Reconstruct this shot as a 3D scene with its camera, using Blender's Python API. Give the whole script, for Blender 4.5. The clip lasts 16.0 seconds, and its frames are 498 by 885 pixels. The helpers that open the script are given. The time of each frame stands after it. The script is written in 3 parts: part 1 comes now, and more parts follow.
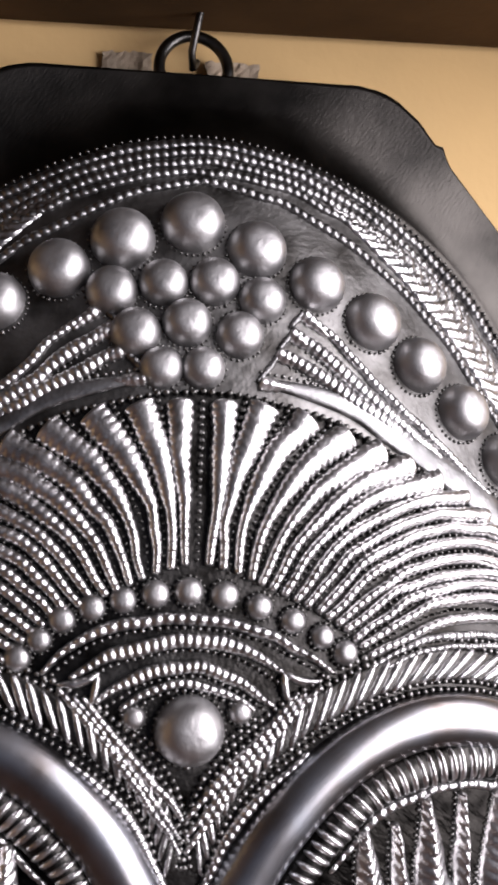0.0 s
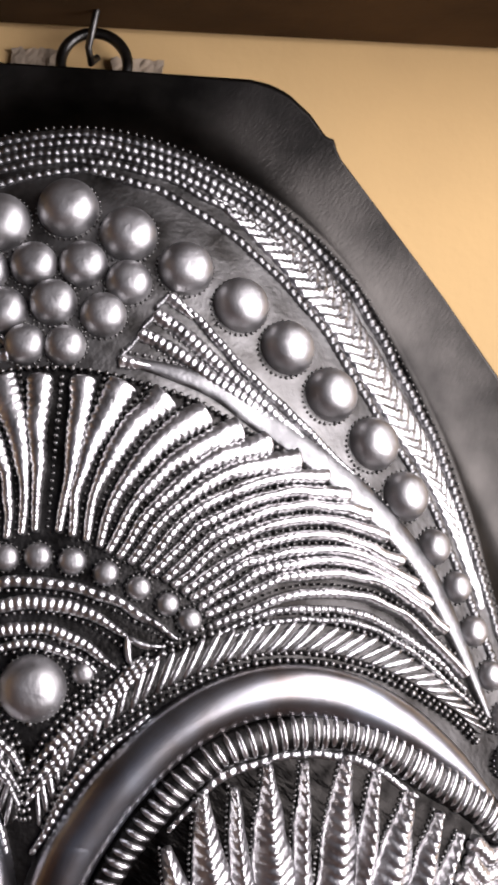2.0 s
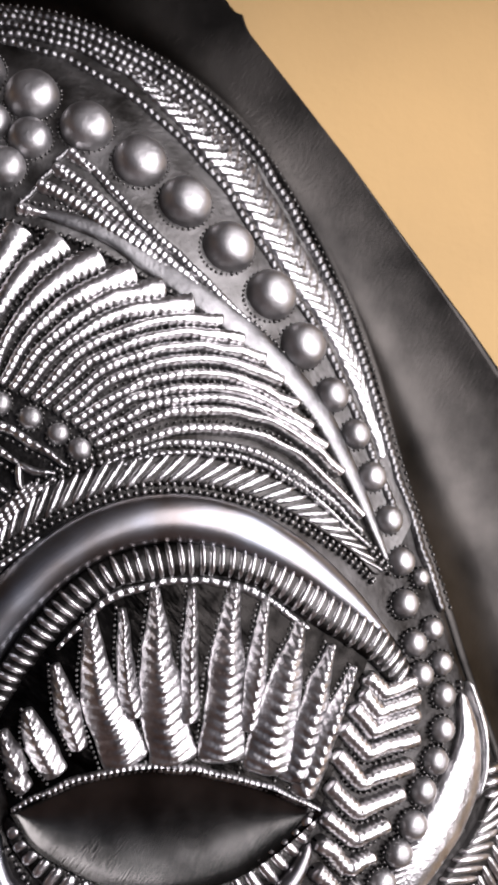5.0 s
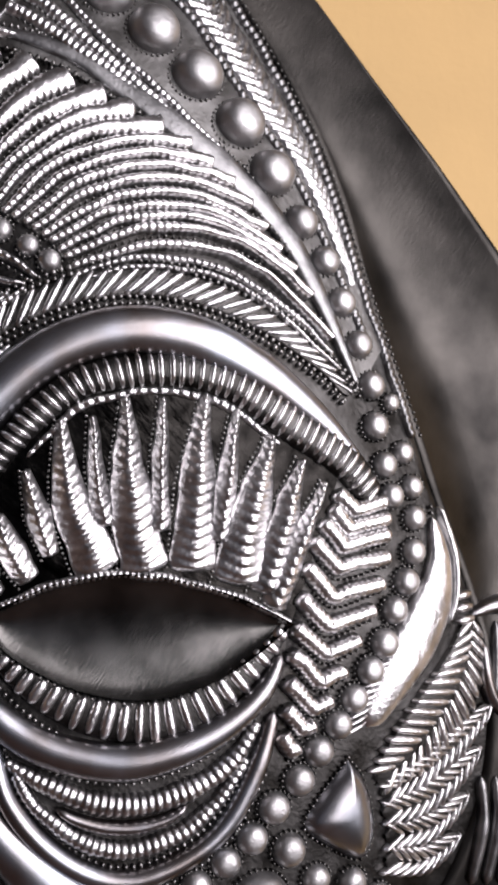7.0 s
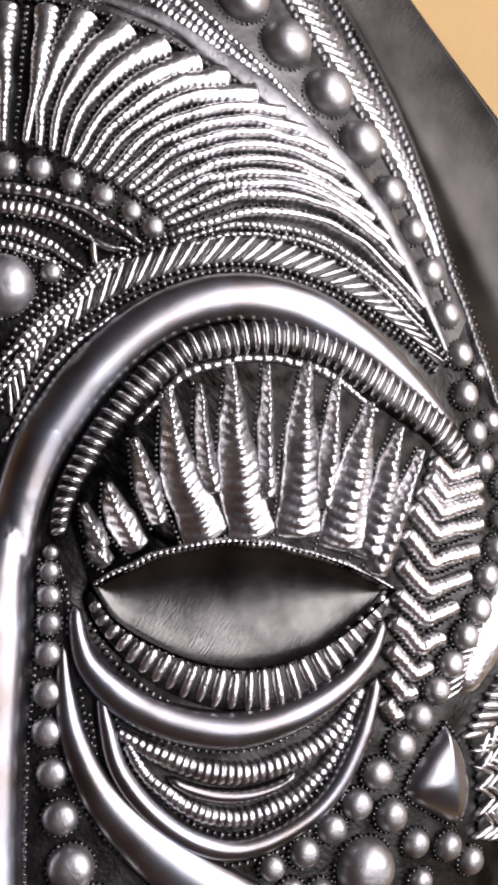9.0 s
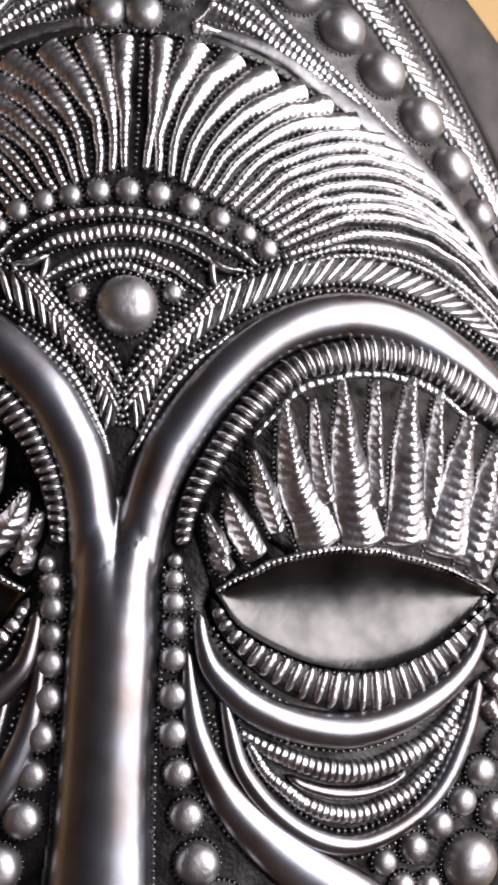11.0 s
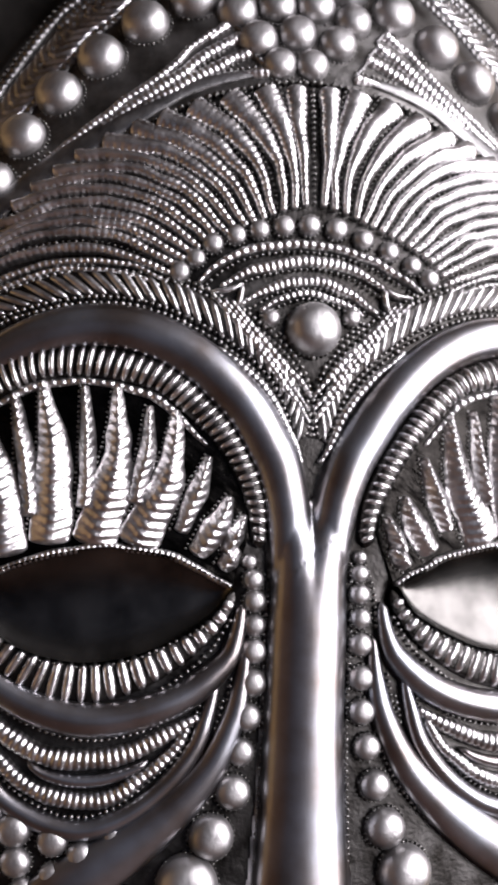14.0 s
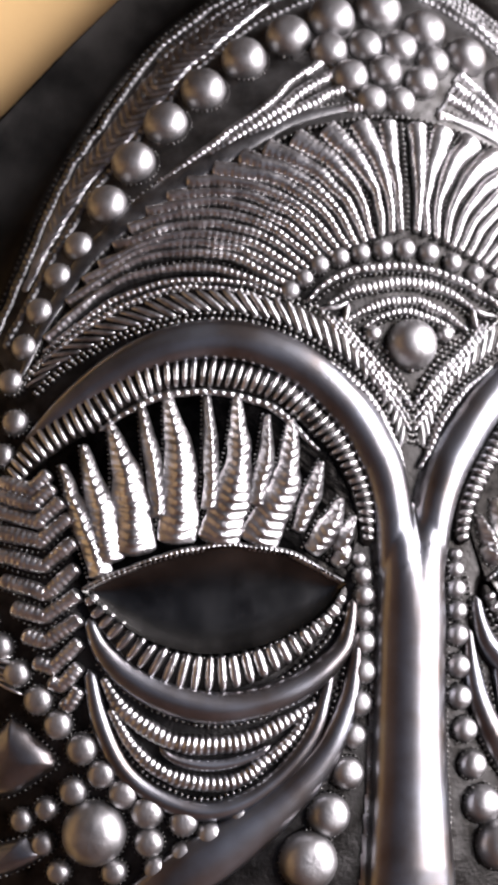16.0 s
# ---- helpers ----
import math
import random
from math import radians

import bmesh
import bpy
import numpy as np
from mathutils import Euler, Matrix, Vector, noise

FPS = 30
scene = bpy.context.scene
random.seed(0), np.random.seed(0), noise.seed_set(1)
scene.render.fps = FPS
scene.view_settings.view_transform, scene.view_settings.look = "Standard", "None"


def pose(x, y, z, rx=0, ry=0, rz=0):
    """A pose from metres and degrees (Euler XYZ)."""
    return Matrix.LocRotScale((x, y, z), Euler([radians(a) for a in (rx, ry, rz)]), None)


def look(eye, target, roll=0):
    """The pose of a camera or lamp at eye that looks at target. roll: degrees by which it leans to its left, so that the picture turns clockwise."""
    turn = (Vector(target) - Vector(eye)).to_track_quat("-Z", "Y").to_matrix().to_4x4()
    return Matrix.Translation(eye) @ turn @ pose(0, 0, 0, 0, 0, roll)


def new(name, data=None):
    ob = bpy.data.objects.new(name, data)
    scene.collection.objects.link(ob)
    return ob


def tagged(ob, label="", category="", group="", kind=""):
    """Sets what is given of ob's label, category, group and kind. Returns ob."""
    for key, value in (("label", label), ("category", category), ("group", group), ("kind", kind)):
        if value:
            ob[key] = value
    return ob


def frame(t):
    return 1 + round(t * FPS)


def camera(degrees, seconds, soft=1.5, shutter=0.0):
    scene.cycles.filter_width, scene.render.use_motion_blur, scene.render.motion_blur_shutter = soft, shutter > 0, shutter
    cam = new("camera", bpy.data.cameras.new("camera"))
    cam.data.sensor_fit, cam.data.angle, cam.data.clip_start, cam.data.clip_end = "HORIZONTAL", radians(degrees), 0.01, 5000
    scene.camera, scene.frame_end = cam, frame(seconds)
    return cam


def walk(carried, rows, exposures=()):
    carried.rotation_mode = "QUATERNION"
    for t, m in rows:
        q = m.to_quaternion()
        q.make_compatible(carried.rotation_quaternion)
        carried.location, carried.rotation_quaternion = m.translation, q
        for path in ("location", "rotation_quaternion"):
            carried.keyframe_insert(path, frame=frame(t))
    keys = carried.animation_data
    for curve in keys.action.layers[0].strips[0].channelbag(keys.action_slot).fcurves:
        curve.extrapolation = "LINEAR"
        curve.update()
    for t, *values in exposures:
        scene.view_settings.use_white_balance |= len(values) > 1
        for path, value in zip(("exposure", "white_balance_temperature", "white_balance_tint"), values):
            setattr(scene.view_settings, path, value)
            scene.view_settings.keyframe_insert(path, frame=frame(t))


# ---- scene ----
# Camera: a hand-held telephoto view, about 0.45 m from the mask.
cam = camera(22.4, 16.0, soft=3.0, shutter=0.35)
cam.data.dof.use_dof, cam.data.dof.focus_distance, cam.data.dof.aperture_fstop = True, 0.43, 22.0
METRES, EYE, TILT, LEAN, TURN = 0.6, 1.5, 0.0, 0.0, -10.1
START_X, START_Y = -0.0477, -0.447
ROWS = [
    (0.0, 0.0, 0.0, 0.0, 0.0, 0.0, -0.0),
    (0.5, 0.0394, -0.0003, -0.0012, 1.72, 0.0, -0.45),
    (1.0, 0.076, -0.0062, -0.0031, 2.88, 0.15, -0.76),
    (1.5, 0.1058, -0.0064, -0.0146, 4.07, 0.73, -1.16),
    (2.0, 0.1373, -0.0215, -0.0189, 4.77, 0.53, -1.22),
    (2.5, 0.1563, -0.0207, -0.0305, 5.8, 0.74, -1.4),
    (3.0, 0.1936, -0.0203, -0.0425, 7.37, 0.77, -1.52),
    (3.5, 0.2114, -0.0263, -0.0628, 7.72, 1.39, -1.53),
    (4.0, 0.2293, -0.0309, -0.0829, 8.29, 1.56, -1.34),
    (6.5, 0.2663, -0.0332, -0.2149, 8.77, 2.53, -0.46),
    (7.0, 0.2658, -0.0325, -0.2442, 8.18, 2.46, -0.37),
    (7.5, 0.254, -0.0422, -0.2593, 7.14, 2.19, -0.23),
    (8.0, 0.2204, -0.0648, -0.2601, 5.68, 1.95, -0.05),
    (8.5, 0.1894, -0.0572, -0.2595, 5.37, 2.06, 0.06),
    (9.0, 0.1641, -0.0444, -0.2609, 4.83, 2.29, 0.16),
    (11.5, 0.0565, -0.0913, -0.2644, 2.6, 3.15, 0.63),
    (12.0, 0.0272, -0.0998, -0.2682, 1.7, 3.39, 0.77),
    (12.5, -0.0087, -0.1208, -0.2682, 1.03, 3.51, 0.87),
    (13.0, -0.0366, -0.1289, -0.2672, -0.04, 3.43, 0.96),
    (13.5, -0.0634, -0.1505, -0.2676, -1.1, 3.44, 1.04),
    (14.0, -0.0999, -0.1701, -0.2682, -1.79, 3.54, 1.23),
    (14.5, -0.1338, -0.183, -0.271, -2.58, 3.74, 1.31),
    (15.0, -0.1704, -0.1941, -0.2725, -3.9, 3.84, 1.48),
    (15.5, -0.2144, -0.2106, -0.2763, -5.46, 4.13, 1.64),
    (16.0, -0.2431, -0.2215, -0.2786, -6.25, 4.39, 1.71),
]
walk(cam, [(t, pose(START_X, START_Y, EYE, TILT, LEAN, TURN) @ pose(METRES * x, METRES * y, METRES * z, 90 + pitch, roll, yaw)) for t, x, y, z, yaw, pitch, roll in ROWS],
     exposures=[(0.0, 0.08), (2.0, 0.0), (4.0, -0.2), (6.5, -0.33), (9.0, -0.25), (12.5, 0.02), (16.0, 0.5)])

# ---- world and light ----
world = bpy.data.worlds.new("world")
scene.world = world
world.use_nodes = True
wn = world.node_tree.nodes
wn["Background"].inputs["Color"].default_value = (0.55, 0.7, 1.0, 1)
wn["Background"].inputs["Strength"].default_value = 0.05


def area(name, place, target, w, h, power, color):
    d = bpy.data.lights.new(name, "AREA")
    d.shape, d.size, d.size_y, d.energy, d.color = "RECTANGLE", w, h, power, color
    ob = new(name, d)
    ob.matrix_world = look(place, target)
    return ob


# daylight in the opening of the window in the right-hand wall
area("window_daylight", (1.285, -1.75, 1.90), (0.0, -1.75, 1.90), 2.66, 2.06, 186, (1.0, 0.945, 0.995))
scene.view_settings.exposure = 0.0

# ---- materials ----
def material(name, base, metallic=0.0, rough=0.5, vary=0.15, scale=40.0, bump=0.0, bump_scale=300.0, rough_vary=0.1, tint=None, brush=0):
    m = bpy.data.materials.new(name)
    m.use_nodes = True
    n, l = m.node_tree.nodes, m.node_tree.links
    b = n["Principled BSDF"]
    b.inputs["Metallic"].default_value = metallic
    big = n.new("ShaderNodeTexNoise")
    big.inputs["Scale"].default_value, big.inputs["Detail"].default_value = scale, 6
    fine = n.new("ShaderNodeTexNoise")
    fine.inputs["Scale"].default_value, fine.inputs["Detail"].default_value = bump_scale, 3
    geo = n.new("ShaderNodeNewGeometry")
    l.new(geo.outputs["Position"], big.inputs["Vector"])
    if brush:
        turn = n.new("ShaderNodeMapping")
        turn.vector_type = "TEXTURE"
        turn.inputs["Rotation"].default_value, turn.inputs["Scale"].default_value = (0, radians(40), 0), (1 / brush, 1, 1)
        l.new(geo.outputs["Position"], turn.inputs["Vector"])
        l.new(turn.outputs["Vector"], fine.inputs["Vector"])
    else:
        l.new(geo.outputs["Position"], fine.inputs["Vector"])
    ramp = n.new("ShaderNodeValToRGB")
    ramp.color_ramp.elements[0].position, ramp.color_ramp.elements[1].position = 0.32, 0.68
    lo = [c * (1 - vary) for c in (tint or base)]
    hi = [min(1, c * (1 + vary)) for c in base]
    ramp.color_ramp.elements[0].color, ramp.color_ramp.elements[1].color = (*lo, 1), (*hi, 1)
    l.new(big.outputs["Fac"], ramp.inputs["Fac"])
    l.new(ramp.outputs["Color"], b.inputs["Base Color"])
    mr = n.new("ShaderNodeMapRange")
    mr.inputs["To Min"].default_value, mr.inputs["To Max"].default_value = max(0.03, rough - rough_vary), rough + rough_vary
    l.new(big.outputs["Fac"], mr.inputs["Value"])
    l.new(mr.outputs["Result"], b.inputs["Roughness"])
    if bump:
        bp = n.new("ShaderNodeBump")
        bp.inputs["Strength"].default_value, bp.inputs["Distance"].default_value = bump, 0.0006
        l.new(fine.outputs["Fac"], bp.inputs["Height"])
        l.new(bp.outputs["Normal"], b.inputs["Normal"])
    return m


POLISHED = material("polished_pewter", (0.52, 0.51, 0.515), 1.0, 0.32, 0.3, 160, 0.5, 520, 0.09)
BEAD = material("satin_pewter_bead", (0.35, 0.343, 0.346), 1.0, 0.46, 0.22, 90, 0.14, 1300, 0.05)
# bluish and warm noise tones imitate room colours mirrored in the smooth ridges
SMOOTH = material("brushed_pewter_reflected_tints", (0.225, 0.237, 0.264), 1.0, 0.31, 0.24, 42, 0.07, 300, 0.06, tint=(0.235, 0.205, 0.193), brush=9)
RELIEF = material("aged_pewter_ground", (0.036, 0.0345, 0.0335), 1.0, 0.38, 0.5, 90, 0.35, 620, 0.10, tint=(0.024, 0.022, 0.020))
FIELD = material("greyed_pewter_field", (0.12, 0.117, 0.115), 1.0, 0.40, 0.45, 70, 0.3, 520, 0.10, tint=(0.085, 0.08, 0.075))
DOT = material("worn_pewter_dots", (0.20, 0.196, 0.192), 1.0, 0.36, 0.4, 200, 0.0)
DARK_DOT = material("blackened_pewter_dots", (0.12, 0.117, 0.113), 1.0, 0.36, 0.45, 200, 0.0)
SOCKET = material("near_black_socket_ground", (0.008, 0.0074, 0.0069), 1.0, 0.26, 0.7, 160, 0.8, 300, 0.08, brush=0.3)
RIDGE = material("worn_pewter_ridges", (0.42, 0.415, 0.42), 1.0, 0.32, 0.4, 200, 0.5, 560, 0.09)
CROWN_METAL = material("tarnished_pewter_cords", (0.18, 0.178, 0.18), 1.0, 0.38, 0.4, 120, 0.25, 700, 0.08)
FLANGE = material("blackened_pewter", (0.034, 0.0315, 0.029), 1.0, 0.36, 0.45, 30, 0.16, 300, 0.06, tint=(0.021, 0.020, 0.019), brush=4)
EYE_METAL = material("dark_scratched_pewter", (0.070, 0.068, 0.065), 1.0, 0.24, 0.45, 60, 0.16, 330, 0.07, brush=6)
PLASTER = material("ochre_wall_paint", (0.56, 0.373, 0.166), 0.0, 0.85, 0.08, 9, 0.25, 260)
# surfaces out of view, toned for how they mirror in the mask
CEIL = material("dim_unseen_ceiling", (0.06, 0.06, 0.064), 0.0, 0.9, 0.06, 5, 0.1, 150)
FLOORM = material("reddish_brown_unseen_floor", (0.085, 0.047, 0.036), 0.0, 0.6, 0.25, 6, 0.1, 120)
GREY = material("dusky_blue_unseen_wall", (0.075, 0.092, 0.132), 0.0, 0.9, 0.06, 5, 0.1, 150)
BROWN = material("reddish_brown_unseen_wall", (0.105, 0.058, 0.036), 0.0, 0.75, 0.2, 8, 0.1, 150)
SHADE_BAR = material("dark_brown_shade_bar", (0.055, 0.030, 0.012), 0.0, 0.95, 0.3, 20, 0.3, 200)
SHADE_BAR.node_tree.nodes["Principled BSDF"].inputs["Specular IOR Level"].default_value = 0.1
IRON = material("dark_iron_wire", (0.07, 0.068, 0.065), 1.0, 0.33, 0.35, 120, 0.2, 900)
PAPER = material("crumpled_stained_tape", (0.33, 0.26, 0.19), 0.0, 0.85, 0.35, 90, 0.6, 500)
FRAME = material("white_window_paint", (0.75, 0.74, 0.71), 0.0, 0.45, 0.05, 20, 0.05, 200)


# ---- mesh helpers ----
def link(name, verts, faces, mat, parent=None, smooth=True, label=""):
    me = bpy.data.meshes.new(name)
    me.from_pydata([tuple(v) for v in verts], [], [tuple(f) for f in faces])
    if smooth:
        me.polygons.foreach_set("use_smooth", [True] * len(me.polygons))
    me.materials.append(mat)
    me.update()
    ob = new(name, me)
    ob.parent = parent
    if label:
        ob["label"] = label
    return ob


def box(name, lo, hi, mat, bevel=0.0, parent=None):
    bm = bmesh.new()
    bmesh.ops.create_cube(bm, size=1)
    for v in bm.verts:
        v.co = Vector([lo[k] + (v.co[k] + 0.5) * (hi[k] - lo[k]) for k in range(3)])
    if bevel:
        bmesh.ops.bevel(bm, geom=bm.edges[:], offset=bevel, segments=2 if bevel < 0.01 else 6, affect="EDGES")
    me = bpy.data.meshes.new(name)
    bm.to_mesh(me)
    bm.free()
    me.materials.append(mat)
    ob = new(name, me)
    ob.parent = parent
    return ob


def spline(pts, step):
    """Catmull-Rom through control points, resampled at an even step; all in mm."""
    p = np.array(pts, float)
    if len(p) == 2:
        dense = np.linspace(p[0], p[1], 60)
    else:
        q = np.vstack([2 * p[0] - p[1], p, 2 * p[-1] - p[-2]])
        out = []
        for k in range(1, len(q) - 2):
            for t in np.linspace(0, 1, 24, endpoint=False):
                out.append(0.5 * (2 * q[k] + (q[k + 1] - q[k - 1]) * t + (2 * q[k - 1] - 5 * q[k] + 4 * q[k + 1] - q[k + 2]) * t * t
                                  + (3 * q[k] - q[k - 1] - 3 * q[k + 1] + q[k + 2]) * t ** 3))
        dense = np.array(out + [p[-1]])
    s = np.concatenate([[0], np.cumsum(np.linalg.norm(np.diff(dense, axis=0), axis=1))])
    n = max(3, int(round(s[-1] / step)) + 1)
    at = np.linspace(0, s[-1], n)
    return np.stack([np.interp(at, s, dense[:, 0]), np.interp(at, s, dense[:, 1])], 1), at


def tangents(p):
    t = np.gradient(p, axis=0)
    return t / np.maximum(np.linalg.norm(t, axis=1)[:, None], 1e-9)


def offset(pts, d):
    """The curve shifted to its right-hand side by d mm (a number, or values spread along it)."""
    p, s = spline(pts, 2.0)
    t = tangents(p)
    dd = np.interp(s / s[-1], np.linspace(0, 1, len(d)), d) if np.ndim(d) else d
    return p + np.stack([t[:, 1], -t[:, 0]], 1) * np.reshape(dd, (-1, 1))


def mirrored(pts):
    """The left half of the mask: the hand-beaten eye there sits a little nearer the nose."""
    p = np.array(pts, float)
    k = np.clip((-80 - p[:, 1]) / 70, 0, 1)
    k = k * k * (3 - 2 * k)
    p[:, 0] = -(p[:, 0] - 8.0 * k * np.clip(p[:, 0] / 38, 0, 1))
    return p


def sided(pts, side):
    return np.array(pts, float) if side > 0 else mirrored(pts)


# ---- the mask's beaten form: u across, v up, in mm from the middle of the brow ----
SHEAR_U, SHEAR_V = 0.0629, -0.02
FORM = (-0.06937, 0.5953, 4.326, 0.02034, 0.46155, 2.2837, 6.7077, 40.55)
RIM = ((-180, 300), (-90, 300), (-60, 300), (-35, 276), (-21, 238), (-13, 206), (-3.4, 189), (4.2, 178), (16.6, 171), (36, 178), (50, 188), (62.5, 203), (76, 213), (93, 217), (180, 217))
EDGE = ((0, 132.5), (58, 132.3), (66, 130.8), (72.5, 128), (82, 120.5), (88.5, 112.5), (92, 111.5), (94, 105.5), (115, 81.5), (139, 54), (164, 23.2), (190, -8), (217, -42.5), (250, -87), (272, -135), (280, -230), (268, -320), (195, -420), (0, -470))


def rim_radius(u, v):
    a = np.degrees(np.arctan2(v + 110, np.abs(u)))
    return sum(np.interp(a + b, [r[0] for r in RIM], [r[1] for r in RIM]) for b in (-6, -4, -2, 0, 2, 4, 6)) / 7


def depth(u, v):
    """How far the sheet stands out of its flat border, in metres (minus: towards the room)."""
    u, v = np.asarray(u, float), np.asarray(v, float)
    a, w = np.minimum(np.abs(u), 230) / 1000, np.clip(v, -300, 120) / 1000 + 0.12
    c = FORM
    d = c[0] + c[1] * a ** 2 + c[2] * a ** 3 + c[3] * w + c[4] * w ** 2 + c[5] * w ** 3 + c[6] * a * a * w + c[7] * a * a * w * w
    d = -0.004 - 0.004 * np.log1p(np.exp(np.clip((-d - 0.004) / 0.004, -30, 30)))
    r = np.hypot(u, v + 110)
    k = 1 - (1 - np.clip((r - rim_radius(u, v) + 5.0) / (36.0 + 32 * np.clip((-20 - v) / 80, 0, 1)), 0, 1)) ** 1.5
    # the border leans back beside the temples, down to a lip above the ears
    lean = np.clip((-50 - v) / 60, 0, 1) * np.clip((v + 184) / 12, 0, 1)
    lean = 0.235 * lean * lean * (3 - 2 * lean) - 0.03 * np.clip((v + 50) / 40, 0, 1) * np.clip(np.abs(u) / 60, 0, 1)
    flat = 0.001 + lean * np.clip(r - rim_radius(u, v) - 4, 0, 75) / 1000
    return d * (1 - k) + flat * k


def form(u, v, lift=0.0):
    """World places on the mask, lifted by mm towards the room."""
    u, v = np.asarray(u, float), np.asarray(v, float)
    z = v + SHEAR_V * u
    x = u + SHEAR_U * (z + 110)
    return np.stack([x / 1000, depth(u, v) - np.asarray(lift, float) / 1000, 1.5 + z / 1000], -1)


def frames(u, v):
    """Place, and the two tangents and the outward normal."""
    e = 0.8
    p = form(u, v)
    a = (form(np.asarray(u) + e, v) - form(np.asarray(u) - e, v)) / (2 * e)
    b = (form(u, np.asarray(v) + e) - form(u, np.asarray(v) - e)) / (2 * e)
    n = np.cross(a, b)
    n /= np.linalg.norm(n, axis=-1)[..., None]
    return p, a, b, n


mask = new("wall_mask")
mask.location = (0, 0, 0)
tagged(mask, "embossed dark pewter mask with beads hung on the ochre wall", "mask")
RNG = np.random.default_rng(5)


def ridge(name, pts, width, height, mat=None, kind="smooth", pitch=3.0, slant=0.0, depthk=0.45, parent=None, label="", sink=3.6, n=9, step=None, flat=1.0, ends=True, cap=0.5, power=4):
    """A raised ridge beaten along a curve. width, height: numbers or values spread along it, in mm."""
    step = step or (2.2 if kind == "smooth" else pitch / (12.0 if kind == "rope" else 6.0))
    p, s = spline(pts, step)
    f = s / s[-1]
    w = np.interp(f, np.linspace(0, 1, len(width)), width) if np.ndim(width) else np.full(len(s), float(width))
    h = np.interp(f, np.linspace(0, 1, len(height)), height) if np.ndim(height) else np.full(len(s), float(height))
    if ends:
        end = np.clip(np.minimum(s, s[-1] - s) / np.maximum(cap * w, 0.5), 0, 1)
        end = np.sqrt(np.maximum(1 - (1 - end) ** 2, 0.02))
        w, h = w * end, h * end
    t = tangents(p)
    side = np.stack([t[:, 1], -t[:, 0]], 1)
    if kind != "smooth":
        knots = np.arange(0, s[-1] + 14, 7)
        p = p + side * np.interp(s, knots, RNG.normal(0, 0.28, len(knots)))[:, None]
    a = np.cos(np.linspace(math.pi, 0, n))
    prof = np.maximum(1 - np.abs(a) ** (2.0 * flat), 0) ** 0.5
    if flat < 0.9:
        prof = (1 - np.abs(a)) ** 0.75
    wob = 1 + (0.0 if kind == "smooth" else 0.05) * np.interp(s, np.arange(0, s[-1] + 12, 6), RNG.normal(0, 1, len(np.arange(0, s[-1] + 12, 6))))
    S, A = np.meshgrid(s, a, indexing="ij")
    dk = (np.interp(f, np.linspace(0, 1, len(depthk)), depthk) if np.ndim(depthk) else np.full(len(s), float(depthk)))[:, None]
    cut = 0.0
    if kind == "smooth":
        mod = np.ones_like(S)
    elif kind == "chevron":
        mod = 1 - dk * (0.5 + 0.5 * np.cos(2 * math.pi * (S + slant * np.abs(A)) / pitch)) ** power
    elif kind == "rope" and abs(slant) < 2:
        x = np.abs(((S + slant * A) / pitch) % 1.0 * 2 - 1)
        mod = 1 - dk * (1 - np.sqrt(np.maximum(1 - (x / 0.76) ** 2, 0)))
        cut = 4.6 * (x > 0.8)
    else:
        mod = 1 - dk * (1 - np.abs(np.sin(math.pi * (S + slant * A) / pitch)) ** 0.65)
    if kind == "serrated":
        tooth = 1 - 0.14 * np.abs(np.cos(math.pi * s / pitch)) ** 4 * np.clip(4 * f, 0.3, 1)
    else:
        tooth = 1.0
    W = (w * wob * tooth)[:, None] * (1 - (0.12 if kind == "bead" else 0.0) * (1 - mod) / np.maximum(dk, 0.01))
    U = p[:, 0][:, None] + side[:, 0][:, None] * A * W / 2
    V = p[:, 1][:, None] + side[:, 1][:, None] * A * W / 2
    Hh = (h * wob)[:, None] * prof[None, :] * mod - sink * (np.abs(A) > 0.97) - cut
    P, _, _, N = frames(U, V)
    P = P + N * Hh[..., None] / 1000
    k = len(s)
    idx = np.arange(k * n).reshape(k, n)
    faces = np.stack([idx[:-1, :-1], idx[:-1, 1:], idx[1:, 1:], idx[1:, :-1]], -1).reshape(-1, 4)
    return link(name, P.reshape(-1, 3), faces.tolist(), mat or RIDGE, parent or mask, True, label)


def dome(seg, rings, squash, rough=0.0, skirt=0.5):
    """A unit dome, base in the plane, apex along z."""
    verts, faces = [], []
    for q in range(seg):
        a = 2 * math.pi * q / seg
        verts.append((math.cos(a), math.sin(a), -skirt))
    rings += 1
    for k in range(rings - 1):
        e = math.pi / 2 * k / (rings - 1)
        for q in range(seg):
            a = 2 * math.pi * q / seg
            j = 1 + rough * noise.noise((3 * math.cos(a), 3 * math.sin(a), 4 * e))
            verts.append((math.cos(e) ** 0.7 * math.cos(a) * j, math.cos(e) ** 0.7 * math.sin(a) * j, math.sin(e) * squash * j))
    verts.append((0, 0, squash))
    for k in range(rings - 1):
        for q in range(seg):
            faces.append((k * seg + q, k * seg + (q + 1) % seg, (k + 1) * seg + (q + 1) % seg, (k + 1) * seg + q))
    for q in range(seg):
        faces.append(((rings - 1) * seg + q, (rings - 1) * seg + (q + 1) % seg, rings * seg))
    return np.array(verts), faces


